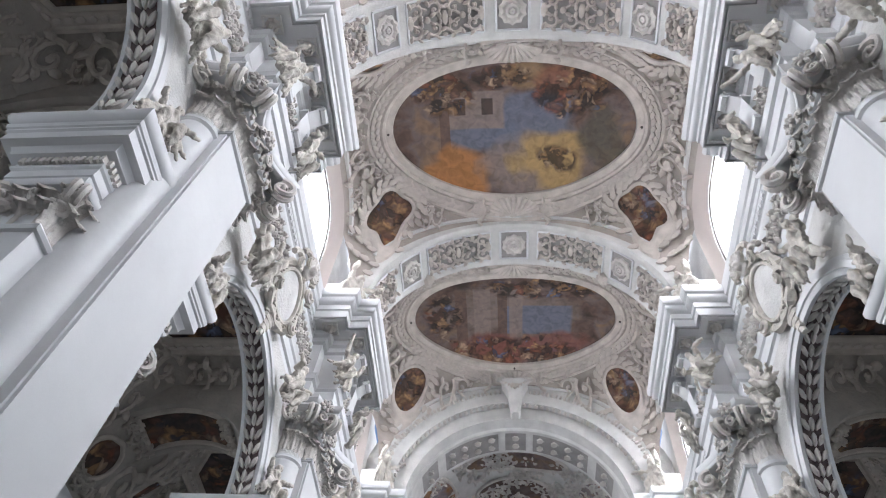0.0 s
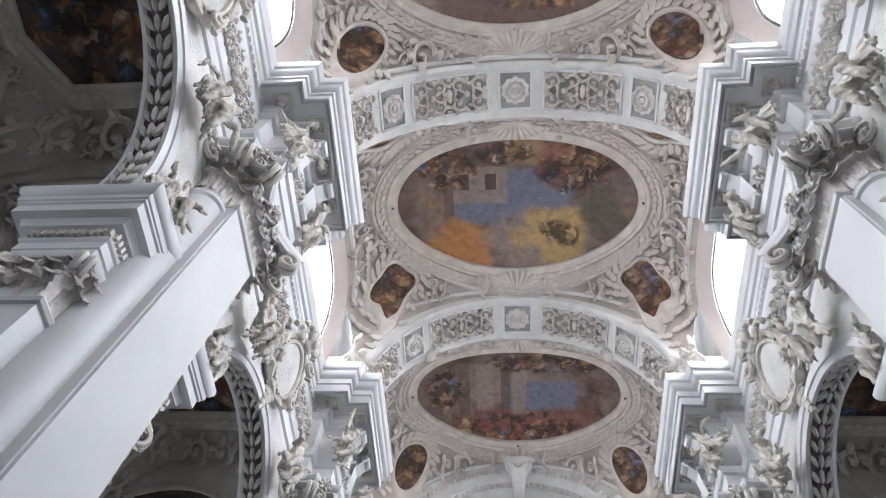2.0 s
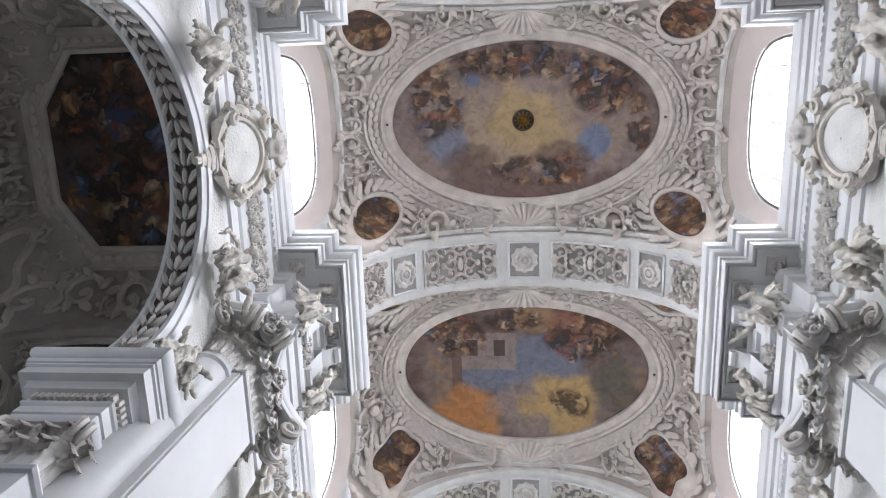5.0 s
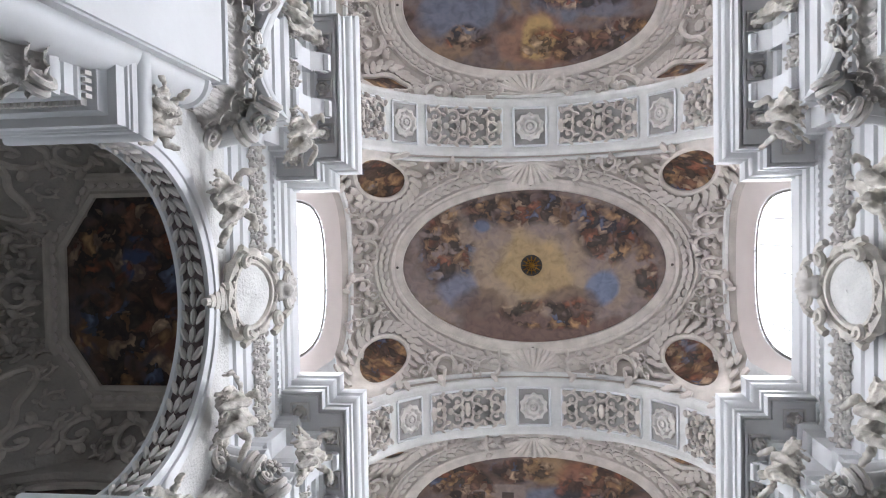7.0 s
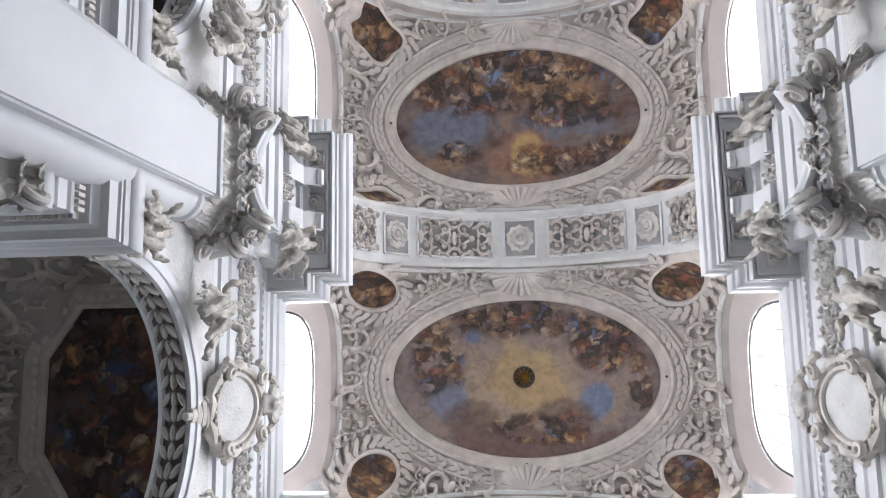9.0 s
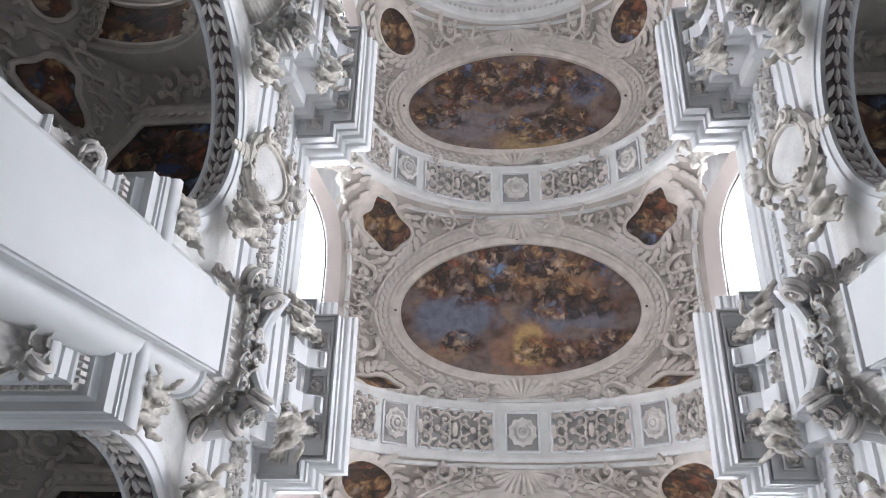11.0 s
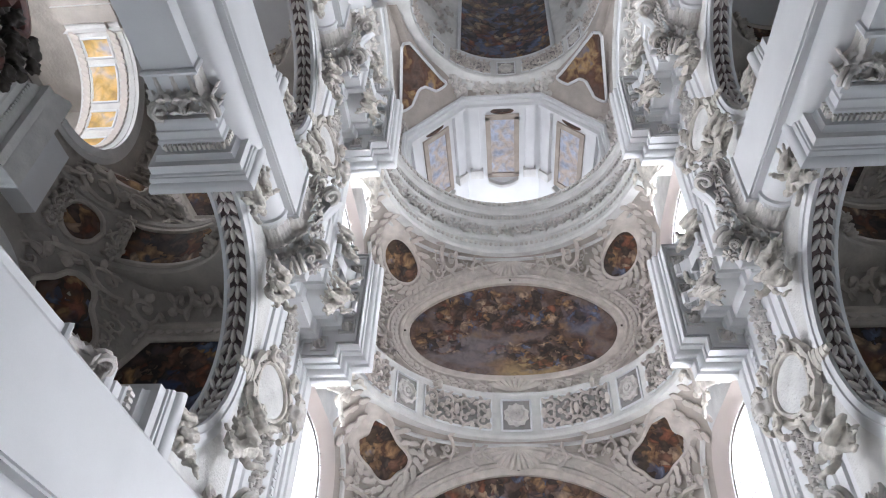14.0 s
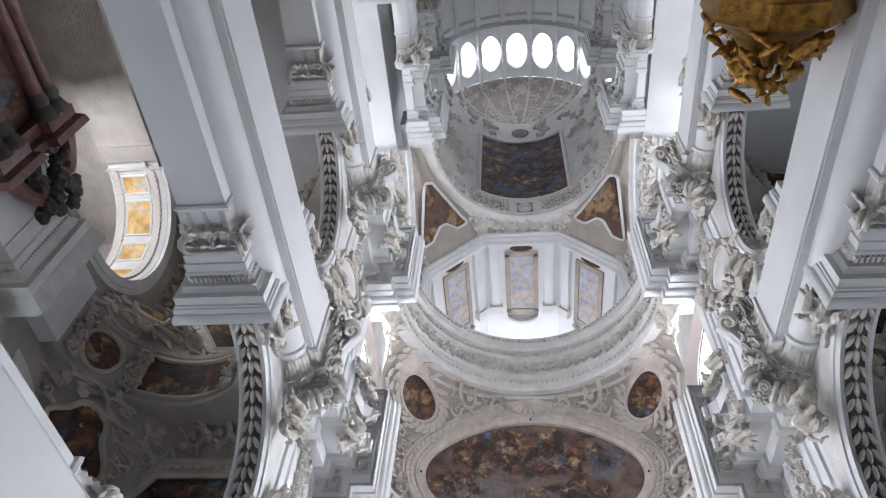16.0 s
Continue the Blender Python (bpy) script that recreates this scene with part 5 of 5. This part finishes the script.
for k in range(44):
    a = math.pi * ((k + 0.5) / 44 - 0.5)
    scroll(sh, lambda u, v, l: on_arch(u / R_ARCH, -24.05 + v, l - 0.08), a * R_ARCH, 0.08 * (-1) ** k, 0.24, (-1) ** k, 1.2 * k)
tagged(part("arabesque_band", sh, RELIEF, arch2), kind="stuff")
for y0, n, w, lift in ((-23.05, 70, 0.1, 0.02), (-24.95, 100, 0.06, 0.02), (-25.75, 64, 0.12, 0.26)):
    sh = Shape()
    for k in range(n):
        a = math.pi * ((k + 0.5) / n - 0.5)
        sh.blob(on_arch(a, y0, lift), (0, 0.12, 0), Vector((math.cos(a), 0, -math.sin(a))) * w, Vector((math.sin(a), 0, math.cos(a))) * 0.07, 6, 2)
    tagged(part("egg_moulding", sh, RELIEF, arch2), kind="stuff")
for s in (-1, 1):
    t = thing("transept", "white transept arm with stucco scrolls on its vault", "transept", kind="structure")
    rows = [[(s * x, CY - 6.0 * math.cos(math.pi * k / 24), SPRING + 6.0 * math.sin(math.pi * k / 24)) for x in (6.7, 20.5)] for k in range(25)]
    part("transept_vault", Shape().grid(rows), STUCCO, t)

    def on_transept(u, v, lift=0.0):
        return (s * v, CY - (6.0 - lift) * math.cos(u / 6.0), SPRING + (6.0 - lift) * math.sin(u / 6.0))
    for x in (7.0, 8.5, 10.2):
        part("vault_moulding", Shape().tube([on_transept(6.0 * math.pi * k / 40, x, 0.02) for k in range(41)], 0.11, 6, (1, 0, 0)), PLASTER, t)
    sh = Shape()
    for k in range(34):
        for x, rad in ((7.75, 0.42), (9.05, 0.34), (9.75, 0.3)):
            scroll(sh, lambda u, v, l: on_transept(u, v, l * 2), 6.0 * math.pi * (k + 0.5) / 34, x, rad, (-1) ** k, 1.3 * k)
    tagged(part("stucco_relief", sh, RELIEF, t), kind="stuff")
    for y in (CY - 6.6, CY + 6.6):
        part("transept_wall", Shape().box(s * 7.6, s * 20.5, y - 0.3, y + 0.3, 0, SPRING + 1), PLASTER, t)
    part("transept_end", Shape().box(s * 20.5, s * 21, CY - 7, CY + 7, 0, 28), PLASTER, t)
    # Unseen lamp before the solid end wall, added to light the transept.
    window_light((s * 20.0, CY, 12.0), (0, CY, 10), 5.0, 8.0, WINDOW_W * 0.55)

# ---- choir ----
EX = 0.35
for y in (-38.7, -48.7):
    for s in (-1, 1):
        m = side_pose(s, y)
        m.translation.x += EX
        copy_thing(pier, m)
for s in (-1, 1):
    m = side_pose(s, -43.7)
    m.translation.x += EX
    copy_thing(built[10.04], m)
copy_thing(arch, pose(EX, -39.0, 0))
for s, nm in ((-1, "choir_south"), (1, "choir_north")):
    part("wall_" + nm, Shape().box(EX + s * 8.3, EX + s * 8.7, -52.4, -38.2, 0, 30), PLASTER)
    tagged(bpy.data.objects["wall_" + nm], "plain white choir side wall", "wall", kind="structure")
choir = thing("choir_vault", "white choir vault with a large blue and brown fresco", "vault", kind="structure")


def on_choir(t, y, lift=0.0):
    return (EX + (6.0 - lift) * math.sin(t), y, SPRING + (6.0 - lift) * math.cos(t))


rows = [[on_choir(math.pi * (k / 40 - 0.5), y) for y in (-38, -41, -44, -47, -52.5)] for k in range(41)]
part("barrel_vault", Shape().grid(rows), STUCCO, choir)
rows = [[on_choir(math.pi * (k / 40 - 0.5), -38.0, l) for l in (0.3, -3.0)] for k in range(41)]
part("choir_gable", Shape().grid(rows), STUCCO, choir)
rows = [[on_choir(-0.56 + 1.12 * k / 16, y, 0.04) for y in (-40.3, -43, -46, -49)] for k in range(17)]
CHOIRF = painting("fresco_choir", [(0.3, (0.04, 0.04, 0.06)), (0.45, (0.12, 0.10, 0.10)), (0.53, (0.09, 0.11, 0.20)), (0.63, (0.2, 0.13, 0.08)), (0.72, (0.10, 0.13, 0.26))], 20, 0.7, [], [(0, -15, 4, 40)])
pn = part("choir_painting", Shape().grid(rows), CHOIRF, choir, "long dim fresco of blue clouds")
edge = [q[0] for q in rows] + [q for q in rows[-1]] + [q[-1] for q in rows[::-1]] + [q for q in rows[0][::-1]]
part("painting_frame", Shape().tube(edge, 0.16, 6), PLASTER, pn)
rows = [[on_choir(0.12 * q * math.cos(2 * math.pi * k / 24), -50.6 + 0.8 * q * math.sin(2 * math.pi * k / 24), 0.05) for k in range(24)] for q in (0.02, 1)]
part("choir_medallion", Shape().grid(rows, True), SMALL, choir)
sh = Shape()
r = random.Random(6)
for _ in range(150):
    u, v = r.uniform(-1.4, 1.4), r.uniform(-52, -39.8)
    if abs(u) > 0.68 or v < -49.6:
        scroll(sh, lambda a, b, l: on_choir(a / 6, b, l), u * 6, v, r.choice((0.35, 0.25)), r.choice((-1, 1)), r.uniform(0, 6))
tagged(part("stucco_relief", sh, RELIEF, choir), kind="stuff")
apse = thing("wall_apse", "round choir end with bright oval windows", "wall", kind="structure")
NA, RA = 9, 6.6
for k in range(NA):
    a = math.pi * (k + 0.5) / NA
    m = pose(EX + RA * math.cos(a), -52.4 - RA * math.sin(a), 0, 0, 0, -math.degrees(a) + 180)
    w2 = RA * math.tan(math.pi / NA / 2)
    n = 32
    bay = tagged(new("apse_bay"), "white choir wall bay pierced by an oval window")
    bay.parent, bay.matrix_basis = apse, m
    ov = [(0.98 * 0.9 * math.cos(2 * math.pi * q / n), 23.6 + 1.5 * math.sin(2 * math.pi * q / n)) for q in range(n)]
    sq = [(max(-w2, min(w2, 3 * math.cos(2 * math.pi * q / n))), 23.6 + max(-2.1, min(2.4, 4 * math.sin(2 * math.pi * q / n)))) for q in range(n)]
    part("window_wall", Shape().grid([[(-0.5, y, z) for y, z in ov], [(0.0, y * 1.08, 23.6 + (z - 23.6) * 1.06) for y, z in ov], [(0, y, z) for y, z in sq]], True), PLASTER, bay)
    part("lower_wall", Shape().box(-0.3, 0, -w2, w2, 0, 21.5), PLASTER, bay)
    part("apse_pilaster", Shape().box(0.0, 0.3, -w2 - 0.2, -w2 + 0.2, 0, 26), PLASTER, bay)
    part("apse_cornice", Shape().sweep([(0, -w2), (0, w2)], [(0, 20.2), (0.15, 20.4), (0.15, 20.8), (0.5, 21.1), (0.55, 21.45), (0, 21.5)]), PLASTER, bay)
    sh = Shape()
    for q in range(6):
        sh.blob((0.2, -w2 + 0.1 * math.sin(q * 2.4), 24.3 - 0.35 * q), (0.15, 0, 0.05), (0, 0.2, 0), (0, 0, 0.22), 6, 2)
    part("garland", sh, RELIEF, bay)
rows = [[(EX + RA * math.cos(math.pi * k / 32) * math.cos(t), -52.4 - RA * math.sin(math.pi * k / 32) * math.cos(t), 26 + 2.2 * math.sin(t)) for k in range(33)] for t in [math.pi / 2 * q / 8 for q in range(9)]]
part("apse_dome", Shape().grid(rows), FIELD, apse)


def on_apse(a, t, lift=0.0):
    k = 1 - lift / RA
    return (EX + RA * k * math.cos(a) * math.cos(t), -52.4 - RA * k * math.sin(a) * math.cos(t), 26 + 2.2 * k * math.sin(t))


for k in range(NA + 1):
    pts = [on_apse(math.pi * k / NA, math.pi / 2 * q / 8, 0.08) for q in range(8)]
    part("apse_rib", Shape().tube(pts, 0.11, 6), STUCCO, apse)
sh = Shape()
r = random.Random(31)
for _ in range(110):
    scroll(sh, lambda u, v, l: on_apse(u / 5, v / 5, l), r.uniform(0.4, 15.3), r.uniform(0.5, 6.5), r.choice((0.42, 0.32)), r.choice((-1, 1)), r.uniform(0, 6))
tagged(part("stucco_relief", sh, RELIEF, apse), kind="stuff")
rows = [[(EX + 10 * math.cos(math.pi * k / 16), -52.4 - 10 * math.sin(math.pi * k / 16), z) for z in (14, 34)] for k in range(17)]
tagged(part("backdrop", Shape().grid(rows), HAZE), "white overcast sky behind the choir windows", "sky", kind="structure")


# ---- stucco figures ----
def organic(sh, voxel, fold=0.05, seed=0):
    """Fuse a cluster of forms into one modelled skin, with folds."""
    me = bpy.data.meshes.new("form")
    me.from_pydata(sh.v, [], sh.f)
    ob = new("form", me)
    md = ob.modifiers.new("fuse", "REMESH")
    md.mode, md.voxel_size, md.use_smooth_shade = "VOXEL", voxel, True
    bpy.context.view_layer.update()
    out = bpy.data.meshes.new_from_object(ob.evaluated_get(bpy.context.evaluated_depsgraph_get()))
    bpy.data.objects.remove(ob)
    bpy.data.meshes.remove(me)
    for v in out.vertices:
        p = v.co * 1.0
        k = 0.6 - 2.2 * abs(noise.noise(Vector((p.x * 6 + seed, p.y * 6 + p.z * 2.5, p.z * 2.0)))) + 0.7 * noise.noise(Vector((p.x * 13, p.y * 13 + seed, p.z * 7)))
        v.co = p + v.normal * (fold * k)
    out.shade_smooth()
    return out


def limb(sh, a, b, r0, r1):
    a, b = Vector(a), Vector(b)
    sh.tube([a, (a * 2 + b) / 3, (a + b * 2) / 3, b], [r0, r0 * 1.1, (r0 + r1) / 2, r1], 7)
    sh.blob(a, (r0, 0, 0), (0, r0, 0), (0, 0, r0), 7, 3)
    sh.blob(b, (r1, 0, 0), (0, r1, 0), (0, 0, r1), 7, 3)


def figure(standing, lean, seed):
    r = random.Random(seed)
    sh = Shape()
    hip = 0.95 if standing else 0.45
    top = hip + 0.62
    lx = lean * 0.25
    limb(sh, (0, 0, hip), (0.05, lx, top), 0.2, 0.2)
    sh.blob((0.02, lx * 0.6, top - 0.12), (0.17, 0, 0), (0, 0.27, 0), (0, 0, 0.17), 8, 4)
    sh.blob((0.1, lx * 1.3, top + 0.26), (0.12, 0, 0), (0, 0.11, 0), (0, 0, 0.15), 8, 4)
    limb(sh, (0.04, lx, top), (0.08, lx * 1.2, top + 0.15), 0.07, 0.07)
    for s in (-1, 1):
        if standing:
            limb(sh, (0.02, s * 0.13, hip), (0.1 * s + 0.05, s * 0.15, 0.5), 0.16, 0.12)
            limb(sh, (0.1 * s + 0.05, s * 0.15, 0.5), (0.02, s * 0.16, 0.05), 0.11, 0.1)
        else:
            kx = 0.5 + r.uniform(-0.1, 0.1)
            limb(sh, (0.05, s * 0.13, hip), (kx, s * 0.22 + lean * 0.15, hip + r.uniform(-0.05, 0.12)), 0.16, 0.12)
            limb(sh, (kx, s * 0.22 + lean * 0.15, hip + 0.02), (kx - 0.05, s * 0.25 + lean * 0.35, hip - 0.55), 0.11, 0.07)
        el = (0.25, s * 0.5 + lean * 0.2, top - 0.12 + r.uniform(-0.1, 0.25))
        limb(sh, (0.03, s * 0.27 + lx, top - 0.05), el, 0.09, 0.07)
        limb(sh, el, (0.35 + r.uniform(-0.1, 0.1), s * 0.62 + lean * 0.5, top + r.uniform(-0.2, 0.45)), 0.07, 0.055)
    for k in range(22):
        a = r.uniform(-0.42, 0.42)
        end = (r.uniform(0.1, 0.35), a * 1.9 + lean * 0.2, 0.05 if standing else hip - r.uniform(0.15, 0.6))
        sh.tube([(0.12, a * 0.7 + lx, top - 0.15), (0.24, a, hip + 0.1), (0.25, a * 1.5, (hip + end[2]) / 2), end], [0.04, 0.045, 0.055, 0.035], 5)
    return organic(sh, 0.03, 0.04, seed * 7.1)


def place_figure(name, me, m, label, group, material=CREAM, k=1.0):
    if not me.materials:
        me.materials.append(material)
    ob = new(name, me)
    ob.matrix_world = m @ Matrix.Scale(k, 4)
    return tagged(ob, label, "statue", group)


SEATED = [figure(False, 1, 1), figure(False, -1, 2), figure(False, 0.4, 3), figure(False, -0.6, 4)]
STAND = [figure(True, 0.5, 5), figure(True, -0.5, 6)]
PUTTO = [figure(False, 0.3, 7), figure(False, -0.3, 8)]
for i, yb in enumerate(BAYS):
    for s in (-1, 1):
        for w in (-1, 1):
            place_figure("seated_statue", SEATED[(i + (w > 0) * 2 + (s > 0)) % 4], side_pose(s, yb + w * 2.0) @ pose(0.35, 0, 14.75, w * s * 16, 12, 0),
                         "cream stucco figure seated on the arcade arch", "arcade figures", k=1.02)
for i, y in enumerate(PIERS):
    for s in (-1, 1):
        for w in (-1, 1):
            place_figure("stucco_putto", PUTTO[(w > 0) * 1], side_pose(s, y) @ pose(0.35, w * 1.75, 12.35, 0, 0, w * 20), "small white stucco figure on the impost", "impost figures", k=0.85)
            place_figure("crouching_statue", SEATED[(i + (w > 0) + 2 * (s > 0)) % 4], side_pose(s, y) @ pose(1.05, w * 1.3, 17.35, w * 25, 20, w * 25), "cream stucco figure crouching under the cornice", "cornice figures", k=0.9)
for y, d in ((17.05, -1), (27.1, -1), (-13.42, 1), (-23.5, 1)):
    for s in (-1, 1):
        place_figure("standing_statue", STAND[0 if s < 0 else 1], side_pose(s, y + d * 1.5) @ pose(0.85, 0, 20.45, 0, 0, 25 * d * -s), "white stucco figure standing on the cornice", "standing figures", k=1.25)


# ---- cartouches ----
def build_cartouche():
    root = thing("cartouche", "cream stucco cartouche with scrolled frame and blank white field", "cartouche", "arcade cartouches")
    out = [(0.95 * math.sin(t) * (1 - 0.15 * math.cos(t)), 0.95 * math.cos(t) * 1.05) for t in [2 * math.pi * k / 36 for k in range(37)]]
    rows = [[(0.12 + 0.1 * (1 - q), y * q * 0.74, z * q * 0.74) for y, z in out] for q in (0.02, 0.5, 0.9, 1.0)]
    part("field", Shape().grid(rows), STUCCO, root)
    sh = Shape()
    sh.tube([(0.14, y * 0.8, z * 0.8) for y, z in out], 0.07, 6, (1, 0, 0))
    sh.tube([(0.1, y * 1.0, z * 1.0) for y, z in out], [0.13 + 0.05 * math.sin(k * 2.1) for k in range(37)], 6, (1, 0, 0))
    for k in range(36):
        y, z = out[k]
        if z < 0.2:
            sh.blob((0.2, y * 0.9, z * 0.9), (0.04, 0, 0), (0, 0.05, 0), (0, 0, 0.05), 5, 2)
    for s in (-1, 1):
        for c, r0 in (((0.7, 0.75), 0.3), ((0.85, -0.55), 0.24), ((0.35, 1.25), 0.3)):
            pts = [(0.2 + 0.02 * q, s * (c[0] + r0 * (1 - q / 14) * math.cos(q * 0.6)), c[1] + r0 * (1 - q / 14) * math.sin(q * 0.6)) for q in range(13)]
            sh.tube(pts, [0.1 - 0.004 * q for q in range(13)], 6, (1, 0, 0))
    part("scroll_frame", sh, CREAM, root)
    sh = Shape()
    for k in range(-4, 5):
        a = k * 0.3
        sh.tube([(0.2, 0, 1.0), (0.35, 0.3 * math.sin(a), 1.1 + 0.25 * math.cos(a)), (0.42, 0.52 * math.sin(a), 1.05 + 0.5 * math.cos(a))], [0.05, 0.09, 0.06], 5)
    sh.blob((0.4, 0, 1.2), (0.14, 0, 0), (0, 0.16, 0), (0, 0, 0.16), 8, 3)
    sh.blob((0.2, 0, 1.05), (0.15, 0, 0), (0, 0.3, 0), (0, 0, 0.15), 8, 3)
    me = organic(sh, 0.035, 0.01)
    me.materials.append(RELIEF)
    new("crest", me).parent = root
    sh = Shape()
    for k in range(5):
        sh.blob((0.1, 0, -1.05 - 0.16 * k), (0.1, 0, 0), (0, 0.42 - 0.08 * k, 0), (0, 0, 0.14), 7, 2)
    part("pendant", sh, CREAM, root)
    return root


ca = build_cartouche()
for i, yb in enumerate(BAYS):
    for s in (-1, 1):
        m = side_pose(s, yb) @ pose(0.3, 0, 16.85, 0, 10, 0)
        if (i, s) == (0, -1):
            ca.matrix_world = m
        else:
            copy_thing(ca, m)

# frieze relief
sh = Shape()
r = random.Random(13)
for k in range(16):
    for w in (-1, 1):
        scroll(sh, lambda u, v, l: (0.05 + l, u * w, 17.95 + v), 0.2 + 0.22 * k, 0.14 * (1 if k % 2 else -1), 0.24, 1 if k % 2 else -1, 1.0)
me = None
for i, yb in enumerate(BAYS):
    for s in (-1, 1):
        if me is None:
            ob = part("frieze_relief", sh, RELIEF)
            me = ob.data
        else:
            ob = new("frieze_relief", me)
        ob.matrix_world = side_pose(s, yb)
        tagged(ob, "running stucco scroll along the frieze", "frieze", kind="stuff")

# ---- pulpit canopy ----
pul = thing("pulpit_canopy", "gilded pulpit canopy with fringed rim and gold figures on top", "canopy", m=pose(4.75, -13.42, -0.55))
rows = [[(r0 * math.cos(math.pi * k / 8) * (1 + 0.06 * (k % 2)), r0 * math.sin(math.pi * k / 8) * (1 + 0.06 * (k % 2)), z) for k in range(16)]
        for r0, z in ((0.1, 5.4), (1.15, 5.4), (1.25, 5.5), (1.25, 5.9), (1.35, 6.0), (1.38, 6.25), (1.25, 6.35), (1.28, 6.6), (1.35, 6.8), (1.2, 6.9), (0.8, 7.2), (0.4, 7.8), (0.05, 8.0))]
part("canopy_body", Shape().grid(rows, True), GOLD, pul)
for k in range(32):
    a = 2 * math.pi * k / 32
    sh = Shape().blob((1.36 * math.cos(a), 1.36 * math.sin(a), 6.02), (0.1 * math.sin(a), -0.1 * math.cos(a), 0), (0.03 * math.cos(a), 0.03 * math.sin(a), 0), (0, 0, 0.2), 6, 2)
    part("fringe_tassel", sh, GOLD, pul)
sh = Shape()
r = random.Random(14)
for k in range(95):
    a, q = r.uniform(0, 6.28), r.uniform(0, 1)
    p = Vector((1.3 * (1 - 0.7 * q) * math.cos(a), 1.3 * (1 - 0.7 * q) * math.sin(a), 6.9 + 1.8 * q * r.uniform(0.6, 1)))
    d = Vector((r.uniform(-1, 1), r.uniform(-1, 1), r.uniform(0, 1))).normalized()
    sh.tube([p - d * 0.22, p, p + d * 0.22 + Vector((0, 0, 0.08))], [0.05, 0.09, 0.03], 6)
me = organic(sh, 0.035, 0.03, 3)
me.materials.append(GOLD)
ob = new("gilded_carving", me)
ob.parent = pul

# ---- side altar by the chapel ----
alt = thing("side_altar", "dark red marble side altar with columns and scrolled pediment", "altar", m=pose(-12.9, -14.3, 0))
part("altar_base", Shape().box(-0.6, 0.7, -1.7, 1.7, 0, 4.2), REDMARBLE, alt)
for y in (-1.3, -0.8, 0.8, 1.3):
    col = part("altar_column", Shape().lathe([(0.26, 4.2), (0.26, 4.35), (0.2, 4.5), (0.21, 5.5), (0.18, 7.6), (0.2, 7.7)], (0.35, y, 0), 16), REDMARBLE, alt)
    part("column_capital", Shape().lathe([(0.18, 7.7), (0.24, 7.9), (0.2, 8.05), (0.32, 8.3), (0.32, 8.4)], (0.35, y, 0), 12), BRONZE, col)
part("altar_painting", Shape().box(-0.05, 0.1, -0.6, 0.6, 4.4, 7.9), DIM, alt)
part("altar_back", Shape().box(-0.5, -0.06, -1.6, 1.6, 4.2, 8.6), REDMARBLE, alt)
part("altar_entablature", Shape().sweep([(-0.5, -1.6), (0.45, -1.6), (0.45, -0.6), (0.15, -0.6), (0.15, 0.6), (0.45, 0.6), (0.45, 1.6), (-0.5, 1.6)], [(-0.2, 8.4), (0.1, 8.4), (0.1, 8.7), (0.25, 8.8), (0.3, 9.0), (-0.2, 9.02)]), REDMARBLE, alt)
for s in (-1, 1):
    pts = [(0.3, s * (1.35 - 0.09 * q), 9.05 + 0.9 * math.sin(q * 0.22)) for q in range(12)]
    part("pediment_scroll", Shape().tube(pts, [0.22 - 0.008 * q for q in range(12)], 8), REDMARBLE, alt)
sh = Shape()
r = random.Random(21)
for k in range(30):
    sh.blob((r.uniform(0.1, 0.5), r.uniform(-0.9, 0.9), r.uniform(9.0, 10.6)), (0.16, 0, 0.05), (0, 0.2, 0), (0, 0.05, 0.22), 6, 3)
me = organic(sh, 0.05, 0.07, 5)
me.materials.append(BRONZE)
new("altar_carving", me).parent = alt
